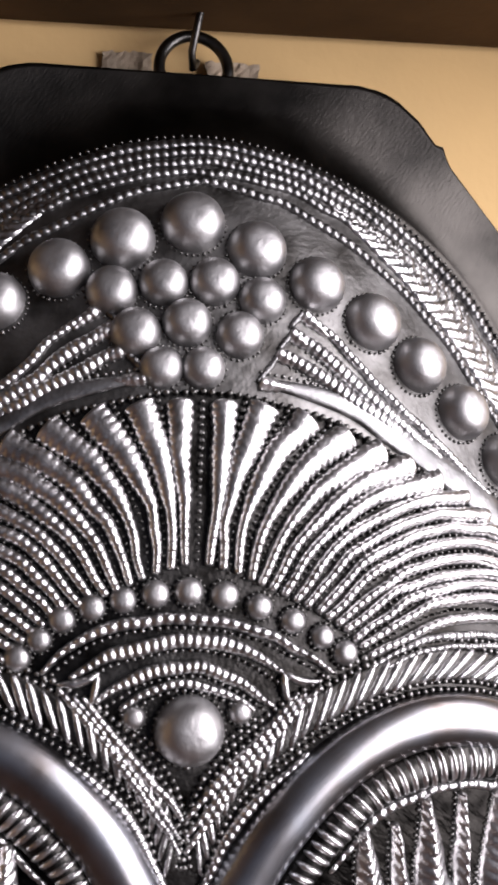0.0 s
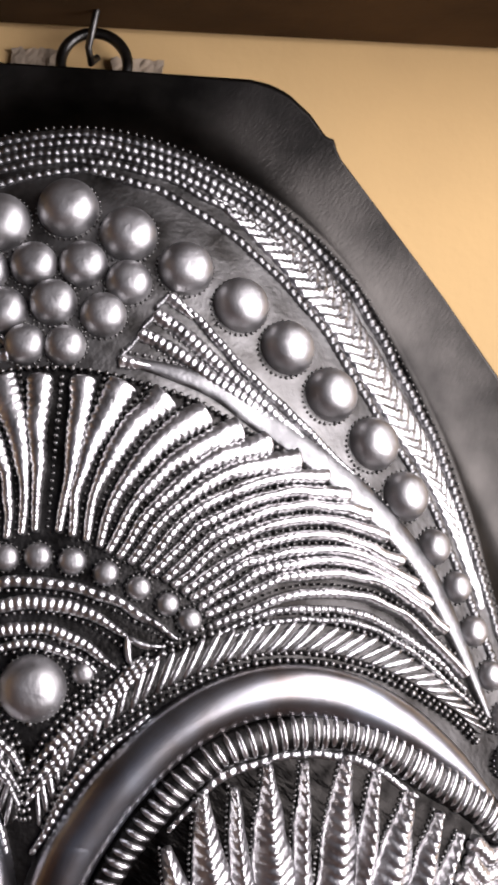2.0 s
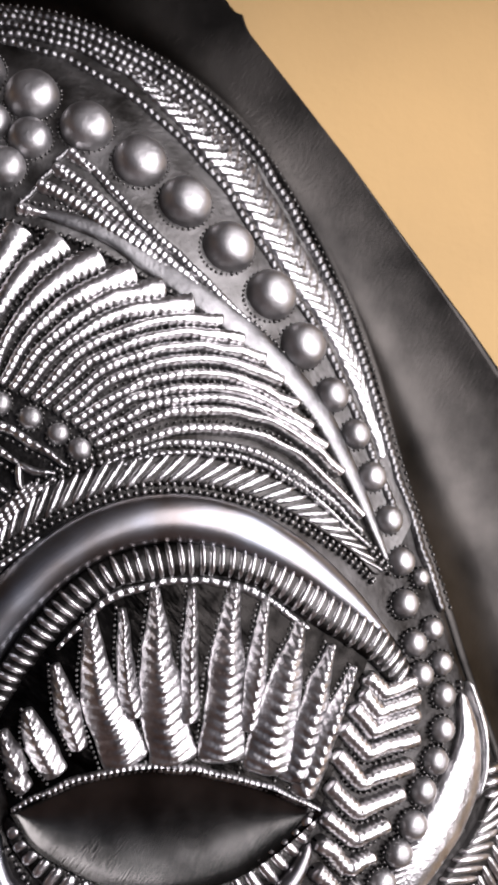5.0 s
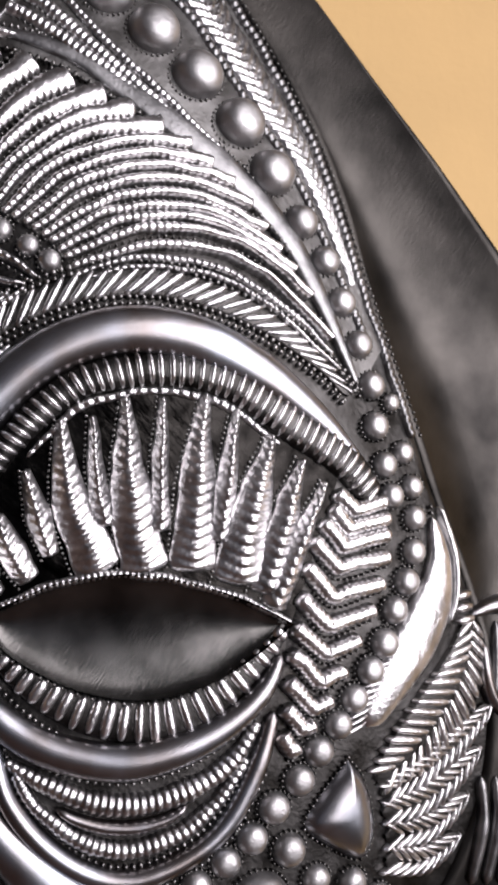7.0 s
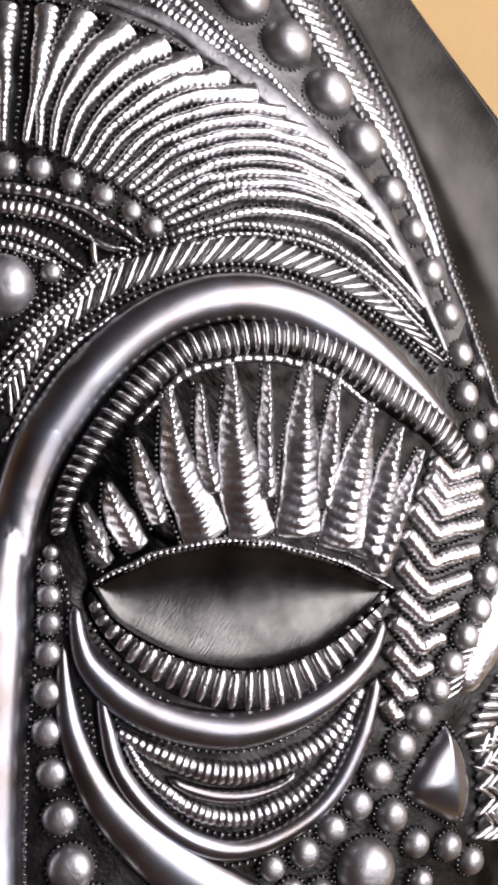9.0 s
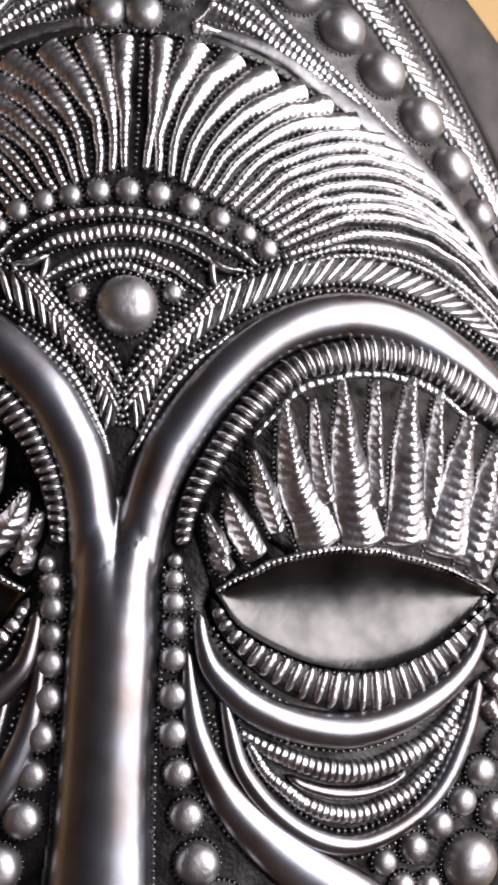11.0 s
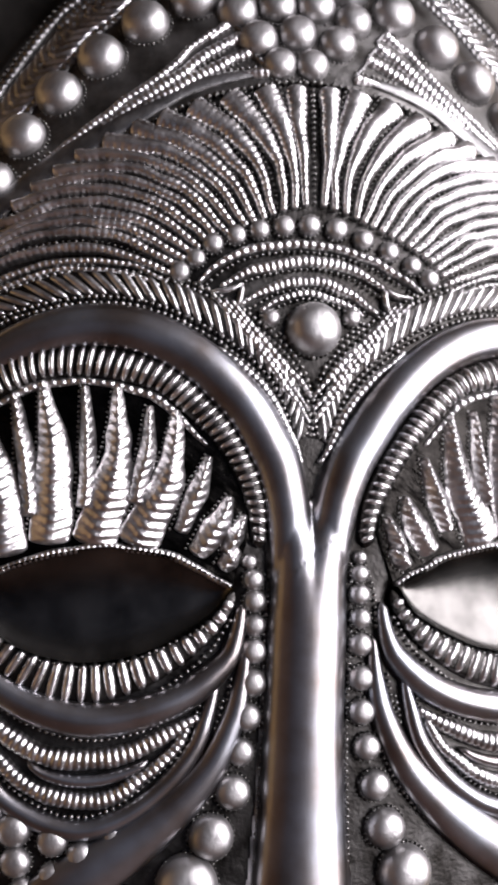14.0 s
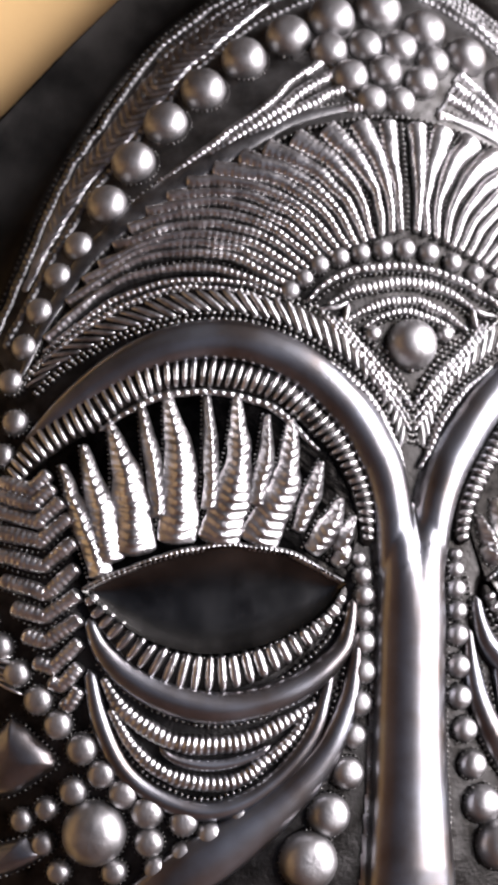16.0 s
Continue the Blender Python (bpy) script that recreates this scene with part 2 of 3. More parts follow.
def teeth(name, pts, length, width, height, pitch, slant=0.0, mat=None, parent=None, full=2.6):
    """Short raised bars side by side across a curve, each its own mesh; sizes in mm, slant in mm along the curve from end to end."""
    p, s = spline(pts, pitch)
    t, f = tangents(p), s / s[-1]
    spread = lambda q: np.interp(f, np.linspace(0, 1, len(q)), q) if np.ndim(q) else np.full(len(s), float(q))
    L, H, made = spread(length), spread(height), []
    a, b = np.meshgrid(np.sin(np.linspace(-1, 1, 9) * math.pi / 2), np.sin(np.linspace(-1, 1, 7) * math.pi / 2), indexing="ij")
    idx = np.arange(63).reshape(9, 7)
    F = np.stack([idx[:-1, :-1], idx[1:, :-1], idx[1:, 1:], idx[:-1, 1:]], -1).reshape(-1, 4).tolist()
    for k in range(1, len(s) - 1):
        w = width * (1 + RNG.normal(0, 0.07))
        n = np.array([t[k, 1], -t[k, 0]])
        ax = n * L[k] * (1 + RNG.normal(0, 0.04)) / 2 + t[k] * slant / 2
        across = t[k] * w / 2
        c = p[k] + RNG.normal(0, 0.12, 2)
        thin = (1 - 0.75 * np.abs(a) ** 4)
        U, V = (c[i] + ax[i] * a + across[i] * b * thin for i in (0, 1))
        P, _, _, N = frames(U, V)
        h = H[k] * (1 + RNG.normal(0, 0.06)) * np.maximum(1 - np.abs(a) ** full, 0) ** 0.5 * np.maximum(1 - b * b, 0) ** 0.5
        h = h - 1.3 * ((np.abs(a) > 0.99) | (np.abs(b) > 0.99))
        ob = link(name, (P + N * h[..., None] / 1000).reshape(-1, 3), F if np.cross(ax, across) > 0 else [q[::-1] for q in F], mat or POLISHED, parent or mask)
        made.append(ob)
    return made


DV, DF = dome(6, 2, 0.9, 0.0, 2.5)


def dots(name, pts, pitch, r, lift=0.0, mat=None, jitter=0.12, label="", parent=None):
    """A row of punched dots along a curve; r: a number or values spread along it, in mm."""
    p, s = spline(pts, pitch)
    f = s / s[-1]
    rr = np.interp(f, np.linspace(0, 1, len(r)), r) if np.ndim(r) else np.full(len(s), float(r))
    rr = rr * (1 + RNG.normal(0, jitter, len(s)))
    p = p + RNG.normal(0, jitter * 0.5 * pitch, p.shape) * 0.5
    return stud(name, p, rr, lift, mat, label, parent)


def stud(name, p, rr, lift=0.0, mat=None, label="", parent=None):
    P, a, b, N = frames(p[:, 0], p[:, 1])
    a = a / np.linalg.norm(a, axis=1)[:, None]
    b = np.cross(N, a)
    R3 = rr[:, None, None] / 1000
    vs = P[:, None] + (a[:, None] * DV[None, :, :1] + b[:, None] * DV[None, :, 1:2] + N[:, None] * DV[None, :, 2:]) * R3 + N[:, None] * (lift - 0.2) / 1000
    base = np.arange(len(p)) * len(DV)
    faces = [tuple(i + k for i in fc) for k in base for fc in DF]
    ob = link(name, vs.reshape(-1, 3), faces, mat or DOT, parent or mask, True, label)
    ob["kind"] = "stuff"
    return ob


BEADS = []
for k in range(4):
    noise.seed_set(k + 3)
    vs, fs = dome(36, 13, 0.92, 0.012)
    me = bpy.data.meshes.new("bead")
    me.from_pydata(vs.tolist(), [], fs)
    me.polygons.foreach_set("use_smooth", [True] * len(me.polygons))
    me.materials.append(BEAD)
    BEADS.append(me)


def ring_of_dots(ob, p):
    """The punched dots round a raised stone, as a part of it."""
    o = stud("collar", p, 0.52 * (1 + RNG.normal(0, 0.2, len(p))), 0.1, DARK_DOT, "", mask)
    o.parent = ob
    o.matrix_parent_inverse = ob.matrix_world.inverted()


def bead(u, v, r, high=1.0, name="bead", label="", collar=True, mat=None):
    r = r * 1.06
    P, a, b, N = frames(u, v)
    zc, xc = Vector(N), Vector(a).normalized()
    yc = zc.cross(xc)
    ob = new(name, BEADS[int(RNG.integers(0, 4))])
    m = Matrix((xc, yc, zc)).transposed().to_4x4() @ Matrix.Rotation(RNG.uniform(0, 6.28), 4, "Z")
    ob.matrix_world = Matrix.Translation(Vector(P) - zc * 0.0006) @ m @ Matrix.Diagonal((r / 1000, r / 1000, r * high / 1000, 1))
    ob.parent = mask
    if label:
        ob["label"] = label
    if collar and r > 3.3:
        k = int(2 * math.pi * (r + 0.7) / 2.0)
        ang = np.linspace(0, 2 * math.pi, k, endpoint=False)
        ring_of_dots(ob, np.stack([u + (r + 0.25) * np.cos(ang), v + (r + 0.25) * np.sin(ang)], 1))
    return ob


def beads(rows, side=1, **kw):
    for u, v, r in rows:
        q = sided([(u, v)], side)[0]
        bead(q[0], q[1], r, **kw)

# ---- the room ----
wall = box("wall_back", (-2.7, 0.028, 0), (1.42, 0.14, 3.05), PLASTER)
tagged(wall, "ochre yellow painted plaster wall behind the mask", "wall", kind="structure")
# the other surfaces are unseen, added and coloured for what the metal reflects
tagged(box("wall_left_corner", (-2.82, -0.9, 0), (-2.703, 0.14, 3.05), PLASTER), "unseen ochre side wall added to warm the metal's left edges", "wall", kind="structure")
tagged(box("wall_left", (-2.82, -4.2, 0), (-2.703, -0.903, 3.05), BROWN), "unseen reddish brown side wall, coloured for the metal's reflections", "wall", kind="structure")
tagged(box("wall_front", (-2.7, -4.2, 0), (1.42, -4.08, 3.05), GREY), "unseen dusky blue wall, coloured for the metal's reflections", "wall", kind="structure")
tagged(box("floor", (-2.82, -4.2, -0.1), (1.42, 0.14, -0.003), FLOORM), "unseen reddish brown floor, coloured for the metal's reflections", "floor", kind="structure")
tagged(box("ceiling", (-2.82, -4.2, 3.053), (1.42, 0.14, 3.15), CEIL), "unseen ceiling, kept dim for the metal's reflections", "ceiling", kind="structure")
Y0, Y1, Z0, Z1 = -3.10, -0.40, 0.84, 2.96
for nm, lo, hi in (("wall_right_near", (1.30, Y1, 0), (1.42, 0.025, 3.05)), ("wall_right_far", (1.30, -4.08, 0), (1.42, Y0, 3.05)),
                   ("wall_right_low", (1.30, Y0, 0), (1.42, Y1, Z0)), ("wall_right_high", (1.30, Y0, Z1), (1.42, Y1, 3.05))):
    tagged(box(nm, lo, hi, GREY), "unseen dusky blue wall round the window", "wall", kind="structure")
win = new("window_1")
win.location = (0, 0, 0)
tagged(win, "white-framed window letting in the daylight", "window", kind="structure")
for lo, hi in (((1.31, Y0, Z0), (1.36, Y0 + 0.05, Z1)), ((1.31, Y1 - 0.05, Z0), (1.36, Y1, Z1)), ((1.31, Y0 + 0.05, Z0), (1.36, Y1 - 0.05, Z0 + 0.05)), ((1.31, Y0 + 0.05, Z1 - 0.05), (1.36, Y1 - 0.05, Z1))):
    box("window_frame", lo, hi, FRAME, 0.004, win)

# dark bar added above the mask, standing in for the wall's shaded top band
shade_bar = box("wall_shade_bar", (-2.7, -0.085, 1.6545), (1.29, 0.0255, 1.80), SHADE_BAR, 0.005)
tagged(shade_bar, "dark brown bar added for the shaded top of the ochre wall", "wall rail", kind="structure")


# ---- the mask: its beaten sheet ----
def plate():
    th = np.linspace(-math.pi, math.pi, 481)[:-1]
    poly = list(EDGE) + [(-u - 2.5, v) for u, v in EDGE[-2:0:-1]]
    poly = np.array(poly, float)
    rout = []
    for a in th:
        d = np.array([math.sin(a), math.cos(a)])
        best = 500.0
        for k in range(len(poly)):
            p0, p1 = poly[k] - (0, -110), poly[(k + 1) % len(poly)] - (0, -110)
            e = p1 - p0
            det = d[0] * -e[1] + e[0] * d[1]
            if abs(det) < 1e-9:
                continue
            t = (p0[0] * -e[1] + e[0] * p0[1]) / det
            q = (d[0] * p0[1] - d[1] * p0[0]) / det
            if t > 0 and -1e-6 <= q <= 1 + 1e-6:
                best = min(best, t)
        rout.append(best)
    rout = np.array(rout)
    rr = rim_radius(np.sin(th), np.cos(th) - 110)
    rr = np.minimum(rr, rout - 22)
    return th, rout, rr


def sheet(name, cols, lift, mat, label):
    th, rout, rr = plate()
    k, n = len(cols), len(th)
    verts = []
    for c in cols:
        r = cols_radius(c, rout, rr)
        u, v = r * np.sin(th), -110 + r * np.cos(th)
        pit = ((np.abs(u) - np.where(u > 0, 88.5, 81.5)) / 56) ** 2 + ((v + 192) / 24) ** 2
        verts.append(form(u, v, lift - 2.4 * np.clip((1.1 - pit) / 0.25, 0, 1) * (mat is RELIEF)))
    V = np.concatenate(verts)
    idx = np.arange(k * n).reshape(k, n)
    nx = np.roll(idx, -1, axis=1)
    faces = np.stack([idx[:-1], nx[:-1], nx[1:], idx[1:]], -1).reshape(-1, 4).tolist()
    ob = link(name, V, faces, mat, mask, True, label)
    so = ob.modifiers.new("thickness", "SOLIDIFY")
    so.thickness, so.offset = 0.0016, -1
    return ob


def cols_radius(c, rout, rr):
    if c <= 1:
        return rr * c
    if c <= 2:
        return rr + 20 * (c - 1)
    return (rr + 20) * (3 - c) + rout * (c - 2)


sheet("relief_ground", list(np.linspace(0.004, 1, 110)) + [1.02], -1.9, RELIEF, "aged grey pewter ground of the relief")
sheet("border_plate", [0.985] + list(np.linspace(1.05, 2, 14)) + list(np.linspace(2.1, 3, 10)), -1.0, FLANGE, "blackened flat pewter border with rubbed marks")

# ---- brow, nose and lids: broad smooth ridges ----
BROW = [(6, -228), (7, -205), (8, -190), (8.9, -176), (10.8, -157), (17.5, -137), (29.5, -118), (46.6, -100.5), (65, -90.5), (84, -87.5), (104.5, -91), (125.7, -101), (146, -115), (161, -128)]
ROPE = [(23.6, -172), (25, -158), (30.2, -145), (41, -127.4), (58, -109.6), (75.8, -102.8), (95, -101.2), (115, -105.4), (137, -118.2), (156.8, -130), (170.3, -144.4)]
NOSE = [(0.6, -157), (0.6, -162), (0.7, -170), (0.9, -183), (1.2, -200), (1.2, -237), (1.6, -270), (1.8, -295), (2, -330)]
for side in (1, -1):
    ridge("brow_ridge", sided(BROW[5:], side), [18.5, 18.5, 18, 18, 18, 17, 14.5, 10, 4], [8.3, 8.2, 7.5, 7, 6.8, 6.4, 5.5, 4, 2], SMOOTH, n=17, step=2, ends=False, label="smooth polished brow arch")
    rope = ridge("brow_rope", sided(ROPE, side), [6, 9, 10, 11, 12, 12.5, 12.5, 13, 13.5, 13, 9], [2, 3.3, 3.8, 4, 4, 4, 4, 4, 3.7, 3, 1.7], RELIEF, label="rope-twisted edge under the brow")
    teeth("twist", sided(ROPE, side), [5, 8.5, 9.5, 10.5, 11.5, 12, 12, 12.5, 13, 12, 8], 3.2, [3, 4.7, 5.3, 5.5, 5.5, 5.5, 5.5, 5.5, 5.1, 4.3, 2.5], 3.55, 1.4 * side, POLISHED, rope)
    ridge("lid_ridge", sided([(30.6, -193), (33, -205), (38, -214.5), (51, -225.5), (68, -232.5), (87.3, -235), (106.5, -230.5), (122, -222), (132.8, -211), (138.2, -199)], side),
          [4, 7.5, 11, 12.5, 13, 13.5, 12.5, 10.5, 8, 4], [2, 4.5, 6, 6.5, 6.5, 6.5, 6, 5, 4, 2], SMOOTH, n=13, label="smooth polished lower lid")
    ridge("cheek_ridge", sided([(41, -221), (43.5, -232), (48.7, -247), (60.6, -261.3), (76.4, -271.8), (92, -274.6), (109.4, -268.5), (123, -257), (132.2, -238.2), (137, -219)], side),
          [3.5, 6.5, 7.5, 7.5, 8, 8, 7.5, 7.5, 7, 4.5], [2, 4, 4.6, 4.6, 4.6, 4.6, 4.4, 4, 3.4, 2], SMOOTH, n=11)
    ridge("cheek_ridge", sided([(46.7, -234), (59.3, -241), (74.9, -247.5), (92.4, -249), (109.9, -244.5), (123.6, -234.5), (131.8, -222)], side), [3.5, 7, 8, 8, 8, 7, 3.5], [2, 3.8, 4, 4, 4, 3.6, 2], RIDGE, kind="bead", pitch=2.7, depthk=0.25)
    ridge("cheek_ridge", sided([(50.5, -238), (56, -246.5), (64.5, -254.2), (77.8, -262.8), (93.3, -263.8), (108.8, -258.3), (120.3, -247.8), (128.5, -234)], side), [3.5, 5, 6, 6.5, 6.5, 6, 5, 3.5], [2, 3, 3.4, 3.6, 3.6, 3.4, 3, 2], RIDGE, kind="bead", pitch=2.6, depthk=0.2)
    ridge("cheek_ridge", sided([(65, -250), (72, -253.8), (82, -256.6), (93, -256.8), (103, -254), (109, -249.5)], side), [2.5, 4.4, 5, 5, 4.4, 2.5], 3, SMOOTH)
    ridge("cheek_leaf", sided([(27.5, -206), (29.5, -222), (33, -236), (42.4, -254.5), (56.5, -270), (74.5, -284), (96, -298), (120, -318)], side), [3, 8, 11, 14.5, 18, 21, 22, 20], [2, 4, 5, 5.2, 5.4, 5.6, 5.6, 4], SMOOTH, n=13, label="smooth curved cheek leaf")
    for pts, pit in (([(34, -200), (36, -210), (41, -219), (52, -231.5), (68, -239.5), (88, -242.3), (107, -237.5), (123, -228), (134, -217)], 2.6),
                     ([(46, -228), (52.5, -246), (63.5, -257), (78, -267.5), (92.5, -270), (108, -264), (120, -253.5), (129, -237)], 2.6),
                     ([(38, -229), (43.5, -249), (57, -266.5), (75, -277.5), (92, -280), (111, -273.5), (126, -261), (135.5, -241)], 2.6),
                     ([(34.5, -221), (38, -236), (47.5, -254), (62, -270), (80, -283)], 2.6), ([(27.5, -232), (36, -256), (50, -274), (70, -290)], 2.6),
                     ([(25, -181), (28, -190), (29, -202)], 2.4)):
        dots("dotted_line", sided(pts, side), pit, 0.75)


FOOT_W = (4, 10, 13.5, 15.5, 17.5, 18.5, 18.5, 18.5)
FOOT_H = (0.5, 2.0, 4.4, 7.0, 8.2, 8.4, 8.3, 8.0)


def nose_field(u, v):
    """Heights of the nose and the feet of both brows, melted into one form."""
    total, near = np.zeros_like(u), np.full_like(u, -9.0)
    for pts, wide, high in ((NOSE, (7, 12, 22, 28.5, 30.5, 31, 33, 37, 41), (1.0, 3.5, 7.6, 10.0, 10.9, 11.2, 11.4, 11.6, 11.8)), (sided(BROW[:8], 1), FOOT_W, FOOT_H), (sided(BROW[:8], -1), FOOT_W, FOOT_H)):
        p, s = spline(pts, 1.5)
        d2 = (u[..., None] - p[:, 0]) ** 2 + (v[..., None] - p[:, 1]) ** 2
        k = d2.argmin(-1)
        f = s[k] / s[-1]
        c = np.concatenate([[0], np.cumsum(np.linalg.norm(np.diff(np.array(pts, float), axis=0), axis=1))])
        w = np.interp(f, c / c[-1], wide)
        h = np.interp(f, c / c[-1], high)
        near = np.maximum(near, 1 - d2.min(-1) / (w / 2) ** 2)
        total += (h * np.sqrt(np.maximum(1 - d2.min(-1) / (w / 2) ** 2, 0))) ** 2.8
    return np.where(near > 0, total ** (1 / 2.8), np.maximum(8 * near, -3.6))


gu, gv = np.meshgrid(np.linspace(-42, 42, 141), np.linspace(-330, -116, 280), indexing="ij")
gh = nose_field(gu, gv)
gh = gh - 1.6 * np.clip((gv + 136) / 12, 0, 1)
P, _, _, N = frames(gu, gv)
P = P + N * (gh / 1000)[..., None]
idx = np.arange(gu.size).reshape(gu.shape)
quads = np.stack([idx[:-1, :-1], idx[1:, :-1], idx[1:, 1:], idx[:-1, 1:]], -1).reshape(-1, 4)
quads = quads[(gh.ravel()[quads] > -1.2).any(axis=1)]
link("nose_ridge", P.reshape(-1, 3), quads.tolist(), SMOOTH, mask, True, "long smooth polished nose ridge")
for side in (1, -1):
    dots("nose_side_dots", sided([(18, -178), (19, -205), (18.6, -240), (20.5, -290)], side), 2.4, 0.6)

# ---- eyes ----
LID_UP = [(36, -186.5), (49.8, -179.3), (60.8, -174.5), (79.8, -171.5), (93.5, -172.0), (111.7, -175.8), (128.7, -182.0), (141, -188.1)]
BOT = [(37.5, -188.3), (43.4, -196.7), (55.1, -204.2), (72.5, -211.2), (92, -213.5), (111.6, -209.1), (127.5, -199.7), (140, -188.8)]
for side in (1, -1):
    top, _ = spline(sided(LID_UP, side), 2.0)
    bot, _ = spline(sided(BOT, side), 2.0)
    k = 48
    f = np.linspace(0, 1, k)
    top = np.stack([np.interp(f, np.linspace(0, 1, len(top)), top[:, c]) for c in (0, 1)], 1)
    bot = np.stack([np.interp(f, np.linspace(0, 1, len(bot)), bot[:, c]) for c in (0, 1)], 1)
    g = np.linspace(0, 1, 21)
    grid = top[:, None] * (1 - g)[None, :, None] + bot[:, None] * g[None, :, None]
    bowl = (4 * g * (1 - g))[None, :] * (4 * f * (1 - f))[:, None] ** 0.5
    P, _, _, N = frames(grid[..., 0], grid[..., 1])
    P = P + N * ((3.0 - 5.6 * bowl ** 0.62) / 1000)[..., None]
    idx = np.arange(k * 21).reshape(k, 21)
    faces = np.stack([idx[:-1, :-1], idx[1:, :-1], idx[1:, 1:], idx[:-1, 1:]], -1).reshape(-1, 4)
    if side < 0:
        faces = faces[:, ::-1]
    link("eye_almond", P.reshape(-1, 3), faces.tolist(), EYE_METAL, mask, True, "dark scratched almond-shaped eye hollow")
    ridge("upper_lid_edge", sided(LID_UP, side), [2.5, 3.4, 3.6, 3.6, 3.6, 3.4, 2.5], [1.8, 2.6, 2.8, 2.8, 2.6, 1.8], RIDGE, kind="bead", pitch=2.1, depthk=0.3)
    mid = [(35, -188.5), (41.5, -199.2), (53.5, -209.2), (70, -217.6), (87.5, -221.3), (105, -219), (121, -209.5), (133, -197.5), (140.2, -187.6)]
    fringe = ridge("lower_lash_fringe", sided(mid, side), [4, 6.5, 11, 14, 16, 16, 13.5, 8.5, 4], [0.6, 0.8, 1, 1, 1, 1, 1, 0.8, 0.5], RELIEF, label="row of short raised lower lashes")
    teeth("lower_lash", sided(mid, side), [4, 6.5, 10.5, 13.5, 15.5, 15.5, 13, 8.5, 4], 4.2, [1.8, 2.4, 2.8, 2.9, 2.9, 2.9, 2.8, 2.4, 1.6], 5.2, 0.0, POLISHED, fringe, 4.0)
    dots("lash_dots", sided([(39, -194), (46, -200.5), (56, -206), (73, -213), (92, -215.2), (112, -210.8), (128, -201.5)], side), 2.7, 0.7, 1.0)
    dots("lash_dots", sided([(36, -199), (44.5, -211), (58, -222), (73.5, -229), (92, -231), (111, -227), (126, -216.5), (136, -203)], side), 2.7, 0.8, 0.5)
    # near-black sheet between the brow rope and the upper lid, under the lashes
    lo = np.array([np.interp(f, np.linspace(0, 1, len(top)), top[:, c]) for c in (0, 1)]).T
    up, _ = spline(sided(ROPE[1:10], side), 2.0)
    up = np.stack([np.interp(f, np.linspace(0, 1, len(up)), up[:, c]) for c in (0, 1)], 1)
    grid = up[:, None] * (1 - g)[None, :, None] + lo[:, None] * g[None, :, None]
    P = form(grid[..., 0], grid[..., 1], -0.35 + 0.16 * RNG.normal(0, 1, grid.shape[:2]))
    link("eye_socket", P.reshape(-1, 3), faces.tolist(), SOCKET, mask, True, "near-black rough sheet behind the upper lashes")
    for pts, w in (([(33.4, -172), (41.3, -179.5)], [2, 4.5, 3.5]), ([(31.5, -159), (34.5, -166), (39.6, -174)], [1.6, 4, 3]), ([(38.5, -152), (43, -163), (51, -174.5)], [1.8, 6.5, 5]),
                   ([(46.2, -137), (51.5, -151), (57.4, -166)], [1.8, 5, 4]), ([(56.5, -119.5), (62, -146), (73.9, -171.5)], [2, 7.5, 10.5]), ([(67, -118), (70, -136), (74.2, -155.5)], [1.6, 4, 4.5]),
                   ([(77.8, -111), (81.5, -140), (89.4, -171)], [2, 7.5, 11]), ([(90.2, -110.5), (91.5, -134), (92.7, -157)], [1.6, 4, 4.5]), ([(105.2, -108.5), (104.2, -140), (105.3, -170.5)], [2, 7.5, 10.5]),
                   ([(115.9, -113), (114.4, -140), (112.8, -160)], [1.6, 4.5, 4.5]), ([(129.1, -122), (124, -148), (120.9, -175)], [2, 8, 11]), ([(140.5, -130), (134.5, -157), (131.0, -178)], [1.8, 6.5, 8]),
                   ([(149.8, -138), (141, -162), (133.5, -183)], [1.8, 5, 6])):
        lash = ridge("upper_lash", sided(pts, side), [w[0] * 1.8, w[1] * 1.9, w[2] * 1.7], [3.6, 6.6, 5.0], POLISHED, kind="chevron", pitch=3.7, slant=3.8, depthk=[0.36, 0.2, 0.24], power=3, n=15, flat=0.62, cap=0.15, step=0.5)
        dots("lash_dots", offset(sided(pts, side), [w[0] * 0.9 + 0.3, w[1] * 0.95 + 0.3, w[2] * 0.85 + 0.3]), 1.9, 0.6, 0.3, parent=lash)
    ridge("socket_fold", offset(sided(ROPE[3:9], side), 7.6 * side), [1.6, 3.6, 3.0, 3.8, 1.6], [0.8, 1.8, 1.4, 1.8, 0.8], RIDGE, kind="bead", pitch=3.6, depthk=0.7)
    # temple chevrons
    for (lu, lv), (au, av), (ru, rv) in (((154, -141), (161.5, -148), (174, -144.5)), ((152.5, -146.5), (160, -154.5), (175.6, -150)), ((149, -152), (158, -161), (176, -156.2)), ((146, -158.5), (157, -168.5), (176.4, -164.4)),
                                         ((144, -168), (155.7, -178.5), (174.7, -173.6)), ((142.6, -178.4), (154.6, -189), (172, -183.8)), ((141.7, -188.7), (154.3, -198.7), (167.3, -194.6)), ((140.6, -198.1), (153, -208.4), (162.6, -204.7)),
                                         ((140.2, -207.7), (150.9, -217.8), (158.1, -215.2)), ((140, -217), (147.3, -225.4), (152.3, -223.3)), ((139.5, -226), (143.8, -232.8), (146.8, -230.4))):
        vee = [(lu, lv), (lu + 0.86 * (au - lu), lv + 0.86 * (av - lv)), (au, av), (au + 0.14 * (ru - au), av + 0.14 * (rv - av)), (ru, rv)]
